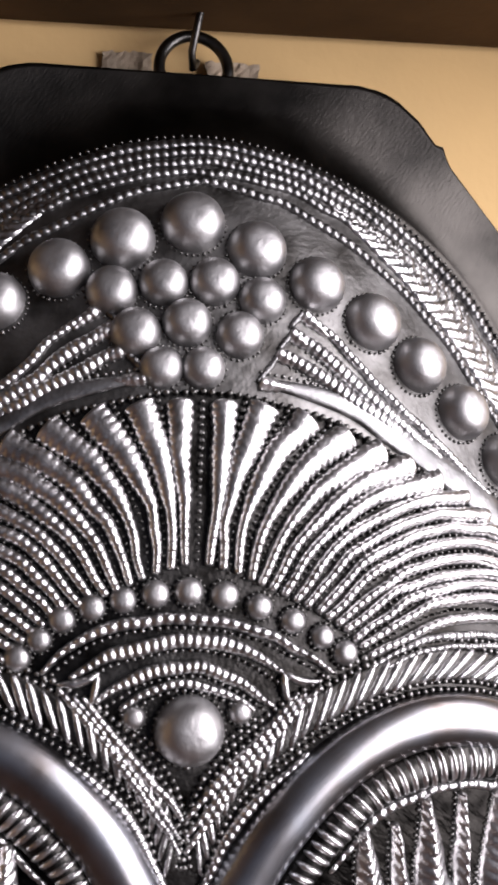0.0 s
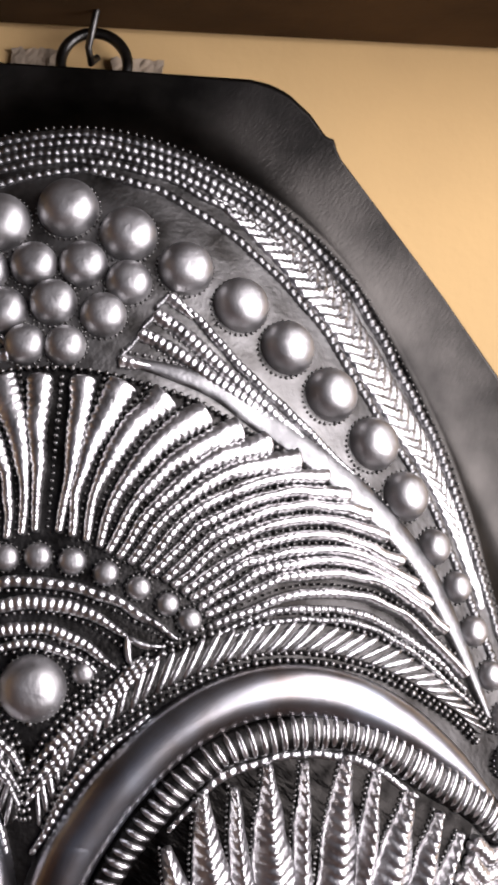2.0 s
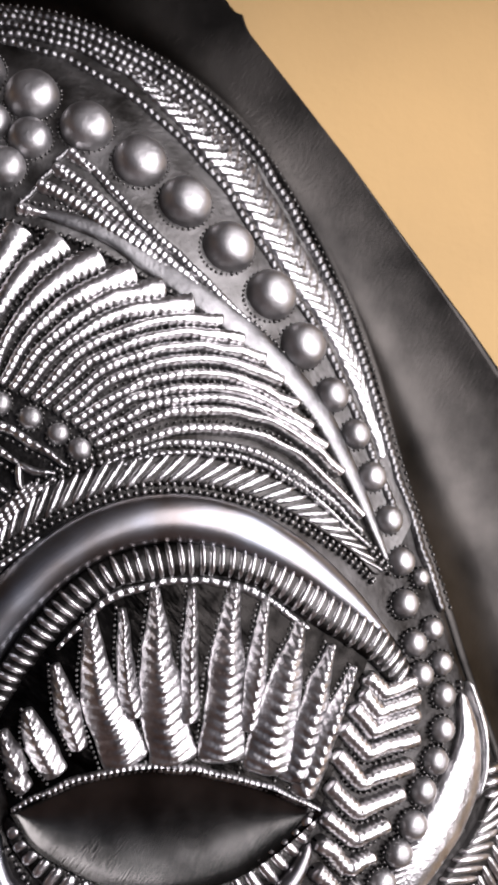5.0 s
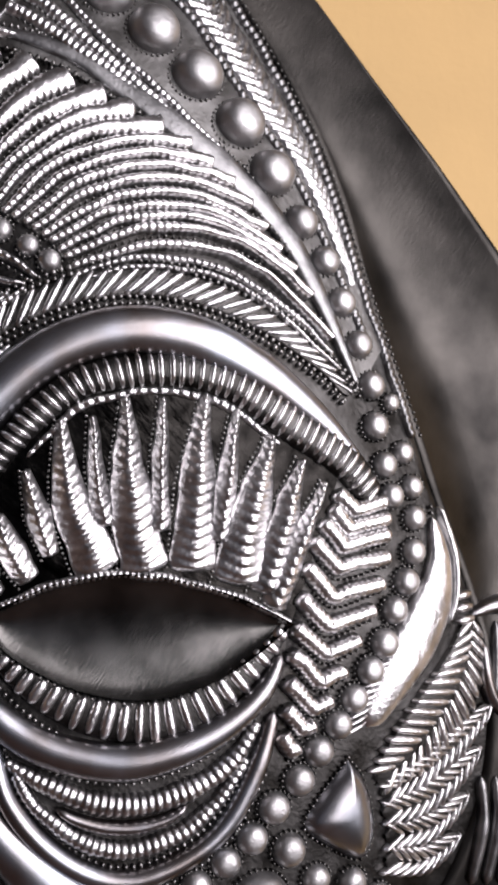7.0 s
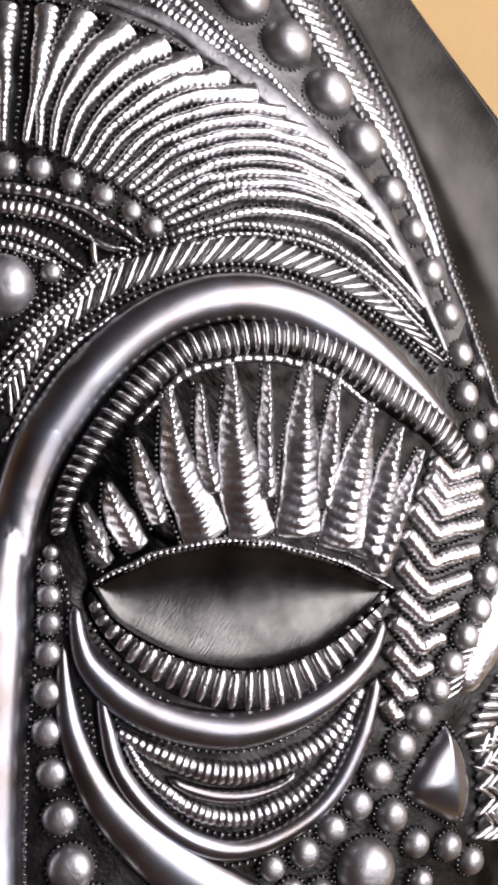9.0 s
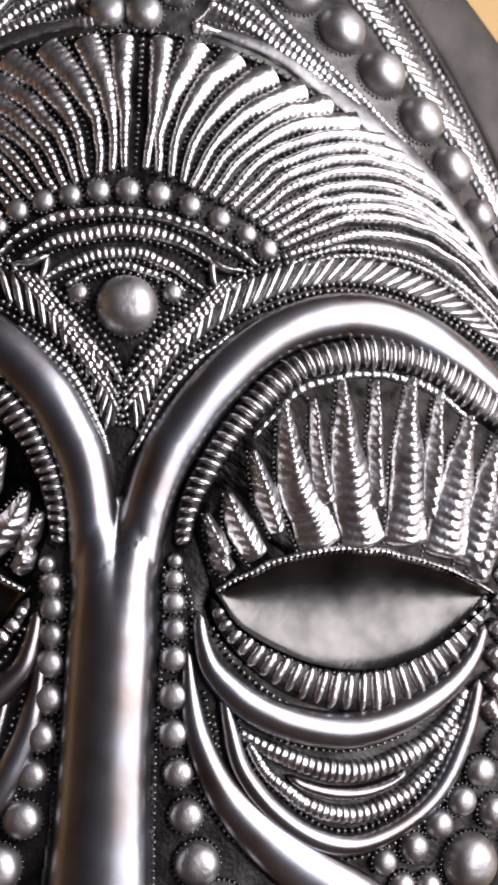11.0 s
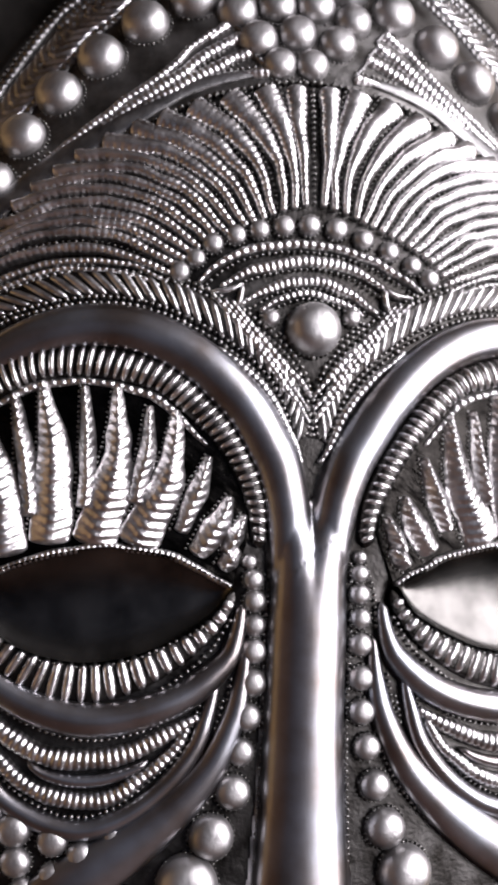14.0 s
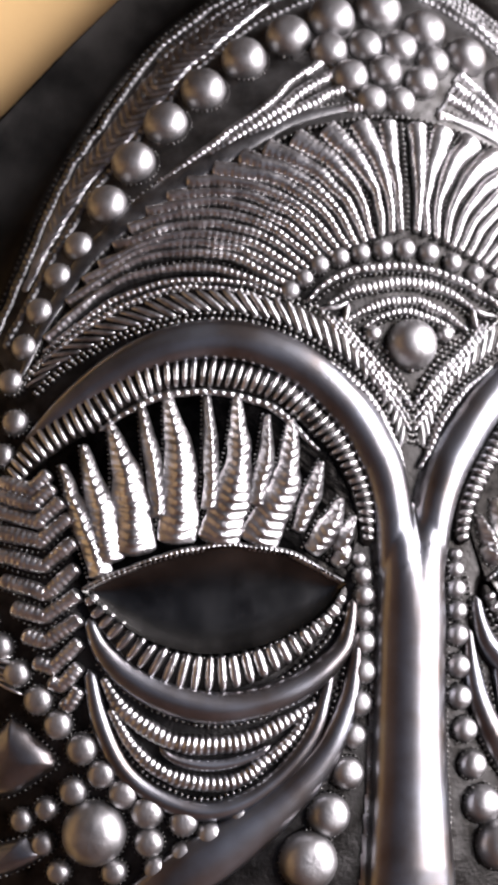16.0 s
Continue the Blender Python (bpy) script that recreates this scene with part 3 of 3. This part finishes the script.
        ridge("temple_chevron", sided(vee, side), 6.6, 3.8, POLISHED, kind="serrated", pitch=2.3, depthk=0.02, flat=1.0, cap=0.3)
        dots("dotted_line", sided([(lu + 1, lv - 4.3), (au, av - 4.3), (ru - 1, rv - 4)], side), 2.2, 0.62, mat=DARK_DOT)

# ---- forehead ----
FAN_Q = ((7, 11), (20, 9.6), (34, 6.4), (47.5, 1.6), (59.5, -3.4), (70, -7.6), (80.5, -12.6), (91, -18), (100.5, -23.5), (108.8, -30), (115.8, -37.5), (121.8, -46), (127.6, -54), (133.4, -61), (140, -70), (148.5, -85.5))
FAN_P = [(3.8, -38.2), (12, -40.5), (21, -44.6), (30, -48.6), (39.5, -53), (48, -58.5), (56, -66.5)]
ROW_FAN = [(0, 16.4), (14, 15.2), (28.8, 11.8), (44.9, 7.4), (62, -1.2), (77.5, -9), (92.2, -16.4), (105.4, -27.2), (121, -41), (134.9, -56.5), (144.5, -70.4), (154.3, -88.4), (162, -103.4)]
pp, _ = spline(FAN_P, 0.5)
dots("fan_dots", [(0, -36), (0, -10), (0, 13)], 2.5, [0.5, 0.7, 0.9])
for side in (1, -1):
    prev = None
    for k, q in enumerate(FAN_Q):
        f = (k / 15) ** 0.92
        p = pp[int(f * (len(pp) - 1))]
        q = np.array(q, float)
        q = q + (2.8 if k < 8 else 1.2) * (q - p) / np.linalg.norm(q - p)
        c = q - p
        nrm = np.array([-c[1], c[0]])
        bow = 0.10 * min(1, k / 1.5) + 0.10 * f
        m1, m2 = p + c * 0.3 + nrm * bow * 0.86, p + c * 0.66 + nrm * bow * 0.9
        pts = [tuple(p), tuple(m1), tuple(m2), tuple(q)]
        wo = (7.2, 8.2, 8.6, 8.2, 7.4, 6.8, 6.6, 6.4, 6.0, 5.6, 5.4, 5.0, 4.8, 4.4, 4.2, 3.8)[k]
        ridge("fan_ray", sided(pts, side), [2.6, 4.3, (1.06 if k < 7 else 0.8) * wo, (1.34 if k < 7 else 1.0) * wo], [1.9, 2.8, 3.5, 3.2], POLISHED, kind="serrated", pitch=2.7, depthk=[0.35, 0.1, 0.0, 0.0], n=15, flat=0.98, cap=0.12)
        if prev is not None:
            gap = [tuple((np.array(a) + np.array(b)) / 2) for a, b in zip(pts, prev)]
            dots("fan_dots", sided(gap, side), 2.5, [0.4, 0.5, 0.7, 0.8], mat=DARK_DOT)
        prev = pts
    dots("fan_edge_dots", sided(ROW_FAN, side), 2.9, 1.05, 0.3, mat=DARK_DOT)
    for low, w in (([(57, -70), (72, -63.4), (90, -61.3), (110, -64.4), (131, -75), (151, -91)], 2.8), ([(60, -71.5), (74, -66), (90, -64.6), (108, -67), (129, -77.5), (153, -96)], 2.2)):
        ridge("fan_cord", sided(low, side), [1.4, w, w, w, 1.4], [1.2, 1.9, 1.9, 1.8, 1], RIDGE, kind="bead", pitch=2.6, depthk=0.4)
    RIB = [(18.3, 20), (36, 16.6), (52, 11.6), (66.6, 2.8), (85.5, -8.6), (102.9, -20.5), (120.8, -36), (134.8, -52), (149.4, -78), (161, -102)]
    ridge("forehead_ribbon", sided(RIB, side), [2.4, 6, 8, 9, 9.4, 9, 8, 6.5, 4.4, 2], [0.9, 1.3, 1.4, 1.5, 1.5, 1.5, 1.5, 1.4, 1.2, 0.9], CROWN_METAL, n=11)
    dots("dotted_line", offset(sided(RIB[:7], side), -3.2 * side), 2.5, 0.75)
    TRI = [(33, 43.5), (45.8, 33.8), (61.1, 18.5), (76.2, 6.3), (90, -5), (104, -16.5)]
    ridge("leaf_ridge", sided(TRI, side), [2, 3, 3.2, 3.2, 3, 1.6], [1.4, 1.8, 1.8, 1.8, 1.6, 1], RIDGE, kind="bead", pitch=2.5, depthk=0.35)
    for pts in ([(29.8, 36.5), (42, 28), (56, 16.8), (72, 4.6), (88, -7)], [(25.8, 29.7), (39, 22), (53, 13.5), (66, 5.5), (78, -2)]):
        ridge("leaf_ridge", sided(pts, side), [4, 5, 4.8, 4, 1.6], [2.2, 2.4, 2.2, 1.8, 1], RIDGE, kind="bead", pitch=2.6, depthk=0.3)
        dots("dotted_line", offset(sided(pts, side), 2.6 * side), 2.4, 0.55)
    for a, b in (((33, 44), (28.6, 38)), ((30, 37), (24.8, 30.5)), ((26, 30), (17.5, 19.5))):
        ridge("leaf_edge", sided([a, b], side), [1.4, 2.6, 1.4], 1.5, CROWN_METAL, kind="bead", pitch=2.4, depthk=0.3)
    for a, b in (((33, 43.5), (42, 35.5)), ((28.5, 37), (38, 30)), ((24, 30), (34, 24.5)), ((18, 20), (31, 18))):
        ridge("leaf_spike", sided([a, b], side), [5.4, 5.0, 3.0, 1.2], [2.6, 2.4, 1.6, 0.8], POLISHED, kind="serrated", pitch=2.6, depthk=0.1, flat=0.7, cap=0.15)
    dots("dotted_line", sided([(104, -14), (118, -27), (131, -43), (144, -64), (154, -84)], side), 2.5, 0.8)
    # herringbone band over the brow
    HER = [(3.5, -130), (11.6, -107), (28.4, -90.2), (46, -79.6), (64.5, -72.6), (84, -70.4), (102.8, -72.9), (123.4, -80.4), (145.8, -94.5), (158, -106)]
    band = ridge("herringbone_band", sided(HER, side), [5, 9, 10.5, 11, 11, 11, 10.5, 9, 6.5, 3], [0.3, 0.6, 0.7, 0.7, 0.7, 0.7, 0.7, 0.6, 0.5, 0.3], RELIEF, label="slanting bars over the brow arch")
    teeth("bar", sided(HER, side), [4, 8.5, 10, 10.5, 10.5, 10.5, 10, 8.5, 6, 3], 4.3, [0.9, 1.4, 1.6, 1.7, 1.7, 1.7, 1.6, 1.4, 1.1, 0.8], 5.0, -10.0 * side, RIDGE, band, 3.5)
    for d in (5.2, 7.6, -5.6, -8.0):
        dots("dotted_line", offset(sided(HER, side), [d * side * q for q in (0.7, 1, 1, 1, 1, 1, 0.9, 0.75, 0.5)]), 2.7, 0.95)
    dots("dotted_line", sided([(150, -92), (156, -99), (162, -106)], side), 2.5, 0.9)
    ridge("brow_edge", sided([(4, -140), (13.5, -121), (24, -107), (38, -95)], side), [2, 4, 4, 1.6], [1.4, 2.4, 2.4, 1.2], RIDGE, kind="bead", pitch=2.7, depthk=0.35)
    # small beads over the jewel, and the nested lid arches
    dots("dotted_line", sided([(0, -98.5), (9, -93), (20, -84.5)], side), 2.6, 0.9)
# rim of the crown: rows of beaded cord and a herringbone strip
CROWN = [(0, 104), (27.8, 100), (49.5, 92), (72, 80), (93, 62.5), (105, 50), (118, 30), (130.6, 9), (140.8, -8), (152, -36), (161.5, -62), (171, -86), (179, -105), (185, -120)]


def crown(n):
    return [(-u, v) for u, v in CROWN[n - 1:0:-1]] + CROWN[:n]


def both(d):
    return list(d[::-1]) + list(d[1:])


low = [(-u, v) for u, v in ROW_FAN[:0:-1]] + list(ROW_FAN)
up, low = (spline(q, 1.0)[0] for q in (crown(12), low))
f, g = np.linspace(0, 1, 150), np.linspace(0.02, 1, 30)
up, low = (np.stack([np.interp(f, np.linspace(0, 1, len(q)), q[:, c]) for c in (0, 1)], 1) for q in (up, low))
grid = up[:, None] * (1 - g)[None, :, None] + low[:, None] * g[None, :, None]
idx = np.arange(150 * 30).reshape(150, 30)
faces = np.stack([idx[:-1, :-1], idx[:-1, 1:], idx[1:, 1:], idx[1:, :-1]], -1).reshape(-1, 4)
link("crown_field", form(grid[..., 0], grid[..., 1], -0.5).reshape(-1, 3), faces.tolist(), FIELD, mask, True, "greyed pewter field behind the crown beads")
ridge("crown_cord", crown(14), both([3, 3.2, 3.4, 3.4, 3.2, 3, 2.6]), both([1.4, 1.5, 1.7, 1.8, 1.7, 1.5, 1.2]), CROWN_METAL, kind="bead", pitch=3.1, depthk=0.6, step=0.55)
dots("crown_dots", offset(crown(14), -3.4), 3.0, 0.75, mat=DARK_DOT)
ridge("crown_cord", offset(crown(6), 4.2), 3.6, 1.6, CROWN_METAL, kind="bead", pitch=3.1, depthk=0.6, step=0.55)
ridge("crown_cord", offset(crown(7), 8.0), 3.4, 1.5, CROWN_METAL, kind="bead", pitch=2.9, depthk=0.6, step=0.55)
ridge("crown_cord", offset(crown(5), 11.6), both([3.2, 3, 2.6, 1.5]), 1.4, CROWN_METAL, kind="bead", pitch=3.1, depthk=0.6, step=0.55)
ridge("crown_cord", offset(crown(12), both([15.5, 17.5, 19.5, 20, 19, 16.5, 12, 8, 6])), 3.0, 1.5, CROWN_METAL, kind="bead", pitch=3.3, depthk=0.6, step=0.55)
for side in (1, -1):
    strip = offset(sided(CROWN[2:11], side), [k * side for k in (9, 10.5, 11.2, 11, 9.8, 8.2, 6, 4.4, 3.5)])
    ridge("crown_herringbone", strip, [3, 10.5, 14, 14, 13, 11, 8, 5, 2.5], [0.8, 1.5, 1.8, 1.8, 1.7, 1.5, 1.2, 0.8], RIDGE, kind="chevron", pitch=4.5, slant=7.5, depthk=0.75, flat=1.6, n=17, step=0.5, power=3)
beads([(-4.2, 72.6, 10.2), (-27.1, 66, 10.2), (17.4, 64.2, 9.6), (38.2, 53.4, 9.3), (-30.1, 48.3, 8), (-13.6, 51.4, 7.7), (3.1, 52.4, 7.9), (19, 46.8, 7.6), (-22.1, 34.7, 7.8), (-5.7, 38.3, 7.7), (11.5, 34.8, 7.5), (-13.5, 23.4, 6.7), (-0.2, 23.6, 6.7)])
beads([(58.6, 41.7, 9.6), (76.3, 27.7, 9.5), (93.4, 12, 9.5), (110.6, -4.7, 9.3), (123.9, -23, 8.6), (136.2, -40.8, 6.3), (146.2, -55.1, 5.5), (153.4, -70.7, 5.4), (160.8, -86.4, 5.2), (166.4, -101.5, 5.1), (168.6, -116.8, 5.1), (173, -131, 4.7), (176.4, -142.4, 4.6), (174.7, -107.5, 3.4), (180.2, -126.2, 4.2), (184.5, -138.8, 4.3), (186, -150.4, 4.5), (186.2, -162.8, 4.6),
       (183.8, -173.8, 5), (179.6, -184, 5), (176.4, -196, 5.4), (171.5, -205.6, 5.2), (166.2, -215.4, 5.1)])
beads([(160.8, -224.5, 5.1), (154.2, -233.6, 5.4), (147.8, -243.4, 5.5), (139.4, -252.6, 5.6), (132.3, -262.7, 5.5), (123.6, -270.5, 5.2), (114, -277.9, 5.2), (145.8, -267.9, 5.9), (156.7, -279.5, 5.1), (170.8, -282.8, 5.2), (181.8, -290.3, 5.2), (102.7, -282, 4.4), (136.7, -285.5, 10.4), (160, -294, 4.6), (120.5, -292.5, 5), (110, -291, 4.6)])
beads([(-47.2, 55.5, 9.7), (-66.9, 44.1, 9.6), (-84.5, 28.8, 9.5), (-100.7, 12.8, 9.4), (-114.2, -5.9, 9.3), (-125.2, -25.6, 8.5), (-136.6, -44.2, 6.1), (-144.8, -57.6, 5.8), (-151.9, -73.1, 5.7), (-157.6, -88.4, 5.3), (-162.7, -103.2, 5.1), (-160.6, -120.3, 5.1), (-165, -134, 4.7), (-168.5, -146, 4.6), (-173, -128, 4.2), (-177, -141, 4.3),
       (-176, -190, 5), (-169.5, -200, 5.2), (-163, -210, 5.2), (-156, -220.5, 5.2)])
beads([(-147.4, -230.8, 5.6), (-139.6, -240.4, 5.5), (-130.2, -249.8, 6), (-122.4, -259.5, 5.5), (-132.7, -266, 5.3), (-142.4, -272.9, 4.4), (-151.2, -277.5, 4.4), (-113.9, -267.2, 5.7), (-104.5, -274.4, 6.2), (-142.9, -286.6, 4.4), (-124.1, -282.1, 12), (-103.4, -286, 5.5), (-90.5, -278.4, 5.5), (-80, -284, 5.1), (-68.4, -277.7, 4.2), (-90.1, -291.2, 4.8), (-100.5, -296.2, 4.4), (-116.1, -297.1, 4.8), (-136.7, -297.3, 4.4)])
beads([(-22.1, -177, 2.8), (-20.3, -183.8, 3.9), (-19.4, -191.8, 4.2), (-19.2, -200.9, 4.2), (-19, -210.6, 4.7), (-19, -222.4, 5.1), (-20.8, -235, 5.3), (-22.8, -247.8, 5.1), (-25, -262.5, 6.3), (-32.7, -278.4, 8.1), (-41, -295.5, 11)])
beads([(21.6, -175.7, 2.5), (21.6, -181.9, 3.3), (22, -189.9, 3.8), (22.6, -198.9, 3.9), (23, -209, 4.3), (23.6, -221.8, 4.7), (24.3, -234.5, 4.9), (26.9, -248, 5), (30.4, -262.3, 5.7), (35, -278.5, 7.4), (43, -295, 10)])
beads([(-52.9, -65.8, 3.9), (-46.8, -60.4, 3.7), (-40.3, -54.4, 3.9), (-31.5, -50.7, 3.9), (-22.2, -48.3, 3.9), (-12.5, -46.5, 4.1), (-2.2, -45.8, 4.3), (8.9, -46.9, 4.3), (20, -50.4, 4), (31, -54.9, 3.9), (40.8, -60, 3.7), (48.4, -65, 3.9)])
beads([(-17.1, -83.5, 3.4), (15.4, -82.4, 3.4)])
bead(-0.1, -87.5, 10.2, 1.05, "brow_jewel", "large smooth domed jewel of the brow")
for pts, w, h, pit in (([(-46, -70.6), (-38, -63), (-24.9, -56.4), (-2.7, -53.8), (18.5, -57.3), (35.2, -65), (45, -71)], 4, 2.6, 3.4), ([(-37.5, -71.5), (-24.4, -64.6), (-2.4, -60.2), (15.3, -63.2), (28.5, -70.6)], 5, 2.2, 2.6),
                       ([(-29.4, -79), (-25.4, -76.3), (-13.9, -70.2), (1.5, -68.2), (14, -72.6), (26, -80.5)], 4.6, 2.2, 2.4), ([(-22, -80.5), (-8.6, -74.2), (1.8, -73.6), (14.2, -78), (20, -82)], 3, 1.8, 2.6)):
    ridge("jewel_arch", pts, [1.8, w, w, w, 1.8], h, RIDGE, kind="bead", pitch=pit, depthk=0.4)
    dots("dotted_line", offset(pts, w * 0.5 + 0.7), 2.5, 0.65)
for side in (1, -1):
    for pts, w in (([(41, -74.5), (30, -85.4), (19, -99.2), (8.4, -113), (0.6, -124.5)], 3.2), ([(33, -77), (23.5, -88.6), (12.4, -100), (3, -110.6), (0.4, -114.5)], 3.4), ([(36, -76.5), (26.5, -87.6), (15.5, -101), (5.5, -113.5), (0.5, -119.5)], 2.6)):
        q = np.array(pts)
        q[:, 0] *= side
        ridge("brow_vee", q, [1.6, w, w, w, 1.6], 2, RIDGE, kind="bead", pitch=2.7, depthk=0.42)
    ridge("lid_corner", [(28 * side, -70), (33.5 * side, -73), (41 * side, -73.5)], [2, 3, 1.4], 2.2, RIDGE)
    ridge("lid_corner", [(28.5 * side, -70), (29.5 * side, -77), (31 * side, -80)], [2, 3, 1.4], 2.2, RIDGE)


# ---- cheek teardrops, side feathers ----
def teardrop(pts, name="teardrop_cabochon", high=7.0):
    p, s = spline(list(pts) + [pts[0]], 1.5)
    c = p.mean(axis=0)
    rings = 9
    V, idx = [], []
    for k in range(rings):
        f = 1 - (k / (rings - 1)) * 0.98
        h = high * (1 - f ** 2.2) ** 0.6
        q = c + (p[:-1] - c) * f
        P, _, _, N = frames(q[:, 0], q[:, 1])
        V.append(P + N * (h - 0.6) / 1000)
    n = len(p) - 1
    F = [(k * n + i, k * n + (i + 1) % n, (k + 1) * n + (i + 1) % n, (k + 1) * n + i) for k in range(rings - 1) for i in range(n)]
    F.append([(rings - 1) * n + i for i in range(n)])
    area2 = np.sum(p[:-1, 0] * p[1:, 1] - p[1:, 0] * p[:-1, 1])
    if area2 < 0:
        F = [tuple(reversed(f)) for f in F]
    ob = link(name, np.concatenate(V), F, SMOOTH, mask, True, "smooth triangular cabochon on the cheek")
    ring_of_dots(ob, c + (spline(list(pts) + [pts[0]], 2.2)[0] - c) * 1.04)


teardrop([(165.8, -237.5), (172.5, -246), (177.3, -262), (176, -272), (172, -274.5), (160, -268), (151.5, -260.5), (155.5, -251)])
teardrop([(-157.4, -237.5), (-150, -243), (-139.5, -254.5), (-146, -262), (-157, -268.5), (-164, -266), (-168, -252)])
teardrop([(-150, -284), (-143, -291), (-155, -299), (-172, -302), (-166, -290)], high=5)
def feather(pts, w, side, barb=3.8):
    """A raised quill with slanting barbs down both of its sides."""
    q = sided(pts, side)
    ob = ridge("side_feather", q, w, [0.5, 1.1, 1.2, 0.6], RELIEF, n=11, label="beaten metal feather with slanting barbs")
    for d in (1, -1):
        half = offset(q, [d * 0.24 * k for k in w])
        teeth("barb", half, [0.56 * k for k in w], barb, [1.0, 2.2, 2.4, 1.2], barb + 0.4, 7.5 * d, POLISHED, ob, 3.2)


for side in (1, -1):
    leaf = ridge("smooth_feather", sided([(193.5, -150), (197, -166), (194.5, -183), (187, -199), (179, -213), (172, -226)], side), [2.5, 9, 17, 19, 15, 8], [1.5, 3, 4, 4.2, 3.6, 2], POLISHED, n=13, label="smooth bright feather with a frayed tip")
    teeth("frayed_barb", sided([(186, -190), (177, -204), (170, -216), (165, -229)], side), [5, 8, 9, 8], 2.6, [2, 3, 3, 2], 2.9, 8.0 * side, POLISHED, leaf)
    ridge("feather_edge", sided([(196, -146), (203, -162), (205, -178), (202, -190)], side), [1.4, 2.4, 2.4, 1.4], 2, RIDGE)
    feather([(213, -188), (211.5, -204), (204, -220), (192, -235), (178, -247)], [8, 20, 25, 23, 10], side)
    feather([(224, -222), (211, -234), (197, -244), (180, -252)], [6, 12, 13, 8], side, 3.2)
    feather([(221, -238), (209, -249), (196, -256), (181, -259)], [6, 12, 13, 9], side, 3.2)
    feather([(217, -256), (203, -266), (183, -268)], [7, 12, 11], side, 3.2)
    feather([(215, -272), (201, -279), (184, -277)], [7, 12, 11], side, 3.2)
    for d in (0, 4.6, 9.2):
        ridge("ear_bar", sided([(204 + d * 0.2, -180 - d), (212 + d * 0.25, -178.5 - d)], side), 3.4, 2.4, POLISHED)
    ridge("ear_rim", sided([(212, -187), (221, -184), (233, -183), (248, -183)], side), [3, 8, 9, 8], [2, 5.5, 6, 5], SMOOTH, label="rounded upper rim of the ear")
    for d, low in ((0, -222), (5.5, -218), (11, -216), (16, -214)):
        ridge("hair_strand", sided([(224 + d, -190), (224.5 + d, -204), (225 + d, low)], side), [2.5, 4.2, 3], [1.5, 3, 1.6], CROWN_METAL)
    ridge("ear_curl", sided([(219, -198), (221, -212), (226, -222), (234, -226), (242, -222)], side), [3, 4.5, 5, 4.5, 3], [1.5, 3, 3.4, 3, 1.5], SMOOTH)
    for d in (0, 6, 12):
        ridge("hair_strand", sided([(222 + d, -250), (224 + d, -268), (221 + d, -292)], side), [3, 5.5, 4], [1.5, 3.6, 2], CROWN_METAL)
    dots("dotted_line", sided([(193, -146), (196.5, -160), (203, -176)], side), 2.4, 0.8)


# ---- hanging ring and hook ----
def tube(name, pts, r, mat, parent=None, seg=10):
    cu = bpy.data.curves.new(name, "CURVE")
    cu.dimensions, cu.bevel_depth, cu.bevel_resolution = "3D", r, 3
    sp = cu.splines.new("POLY")
    sp.points.add(len(pts) - 1)
    for q, p in zip(sp.points, pts):
        q.co = (*p, 1)
    ob = new("tmp", cu)
    dg = bpy.context.evaluated_depsgraph_get()
    me = bpy.data.meshes.new_from_object(ob.evaluated_get(dg))
    bpy.data.objects.remove(ob)
    me.polygons.foreach_set("use_smooth", [True] * len(me.polygons))
    me.materials.clear()
    me.materials.append(mat)
    o = new(name, me)
    o.parent = parent
    return o


RX, RZ = 0.0135, 1.6375
ring = tube("hanging_ring", [(RX + 0.0128 * math.cos(a), 0.0125 + 0.003 * math.sin(a), RZ + 0.0130 * math.sin(a)) for a in np.linspace(0, 2 * math.pi, 40)], 0.0022, IRON)
tagged(ring, "dark iron hanging ring at the mask's top", "ring")
hook = tube("wall_hook", [(RX + 0.004, 0.004, 1.700), (RX + 0.0036, 0.002, 1.672), (RX + 0.001, 0.0015, 1.655), (RX - 0.002, 0.003, 1.641), (RX - 0.001, 0.008, 1.6365), (RX + 0.001, 0.0125, 1.640)], 0.0014, IRON)
tagged(hook, "thin dark wire hook holding the ring", "hook")


# ---- torn tape behind the ring ----
def scrap(name, cx, cz, w, h, seed, label):
    r = np.random.default_rng(seed)
    n, k = 12, 8
    gx, gz = np.meshgrid(np.linspace(-1, 1, n), np.linspace(-1, 1, k), indexing="ij")
    ex = 1 + 0.06 * r.normal(0, 1, (n, k)) * (np.abs(gz) > 0.9)
    X = cx + gx * w / 2 * (1 + 0.05 * r.normal(0, 1, k)[None, :] * (np.abs(gx) > 0.9))
    Z = cz + gz * h / 2 * ex
    Y = 0.0262 - np.abs(r.normal(0, 0.0004, (n, k))) * 1.2 - 0.0006
    idx = np.arange(n * k).reshape(n, k)
    faces = np.stack([idx[:-1, :-1], idx[1:, :-1], idx[1:, 1:], idx[:-1, 1:]], -1).reshape(-1, 4).tolist()
    ob = link(name, np.stack([X, Y, Z], -1).reshape(-1, 3), faces, PAPER, None, False)
    so = ob.modifiers.new("thickness", "SOLIDIFY")
    so.thickness, so.offset = 0.0009, 1
    return tagged(ob, label, "tape")


scrap("tape_scrap", 0.030, 1.638, 0.020, 0.012, 4, "torn crumpled white tape on the ochre wall")
scrap("tape_scrap", -0.010, 1.640, 0.018, 0.012, 9, "torn browned tape scrap on the ochre wall")
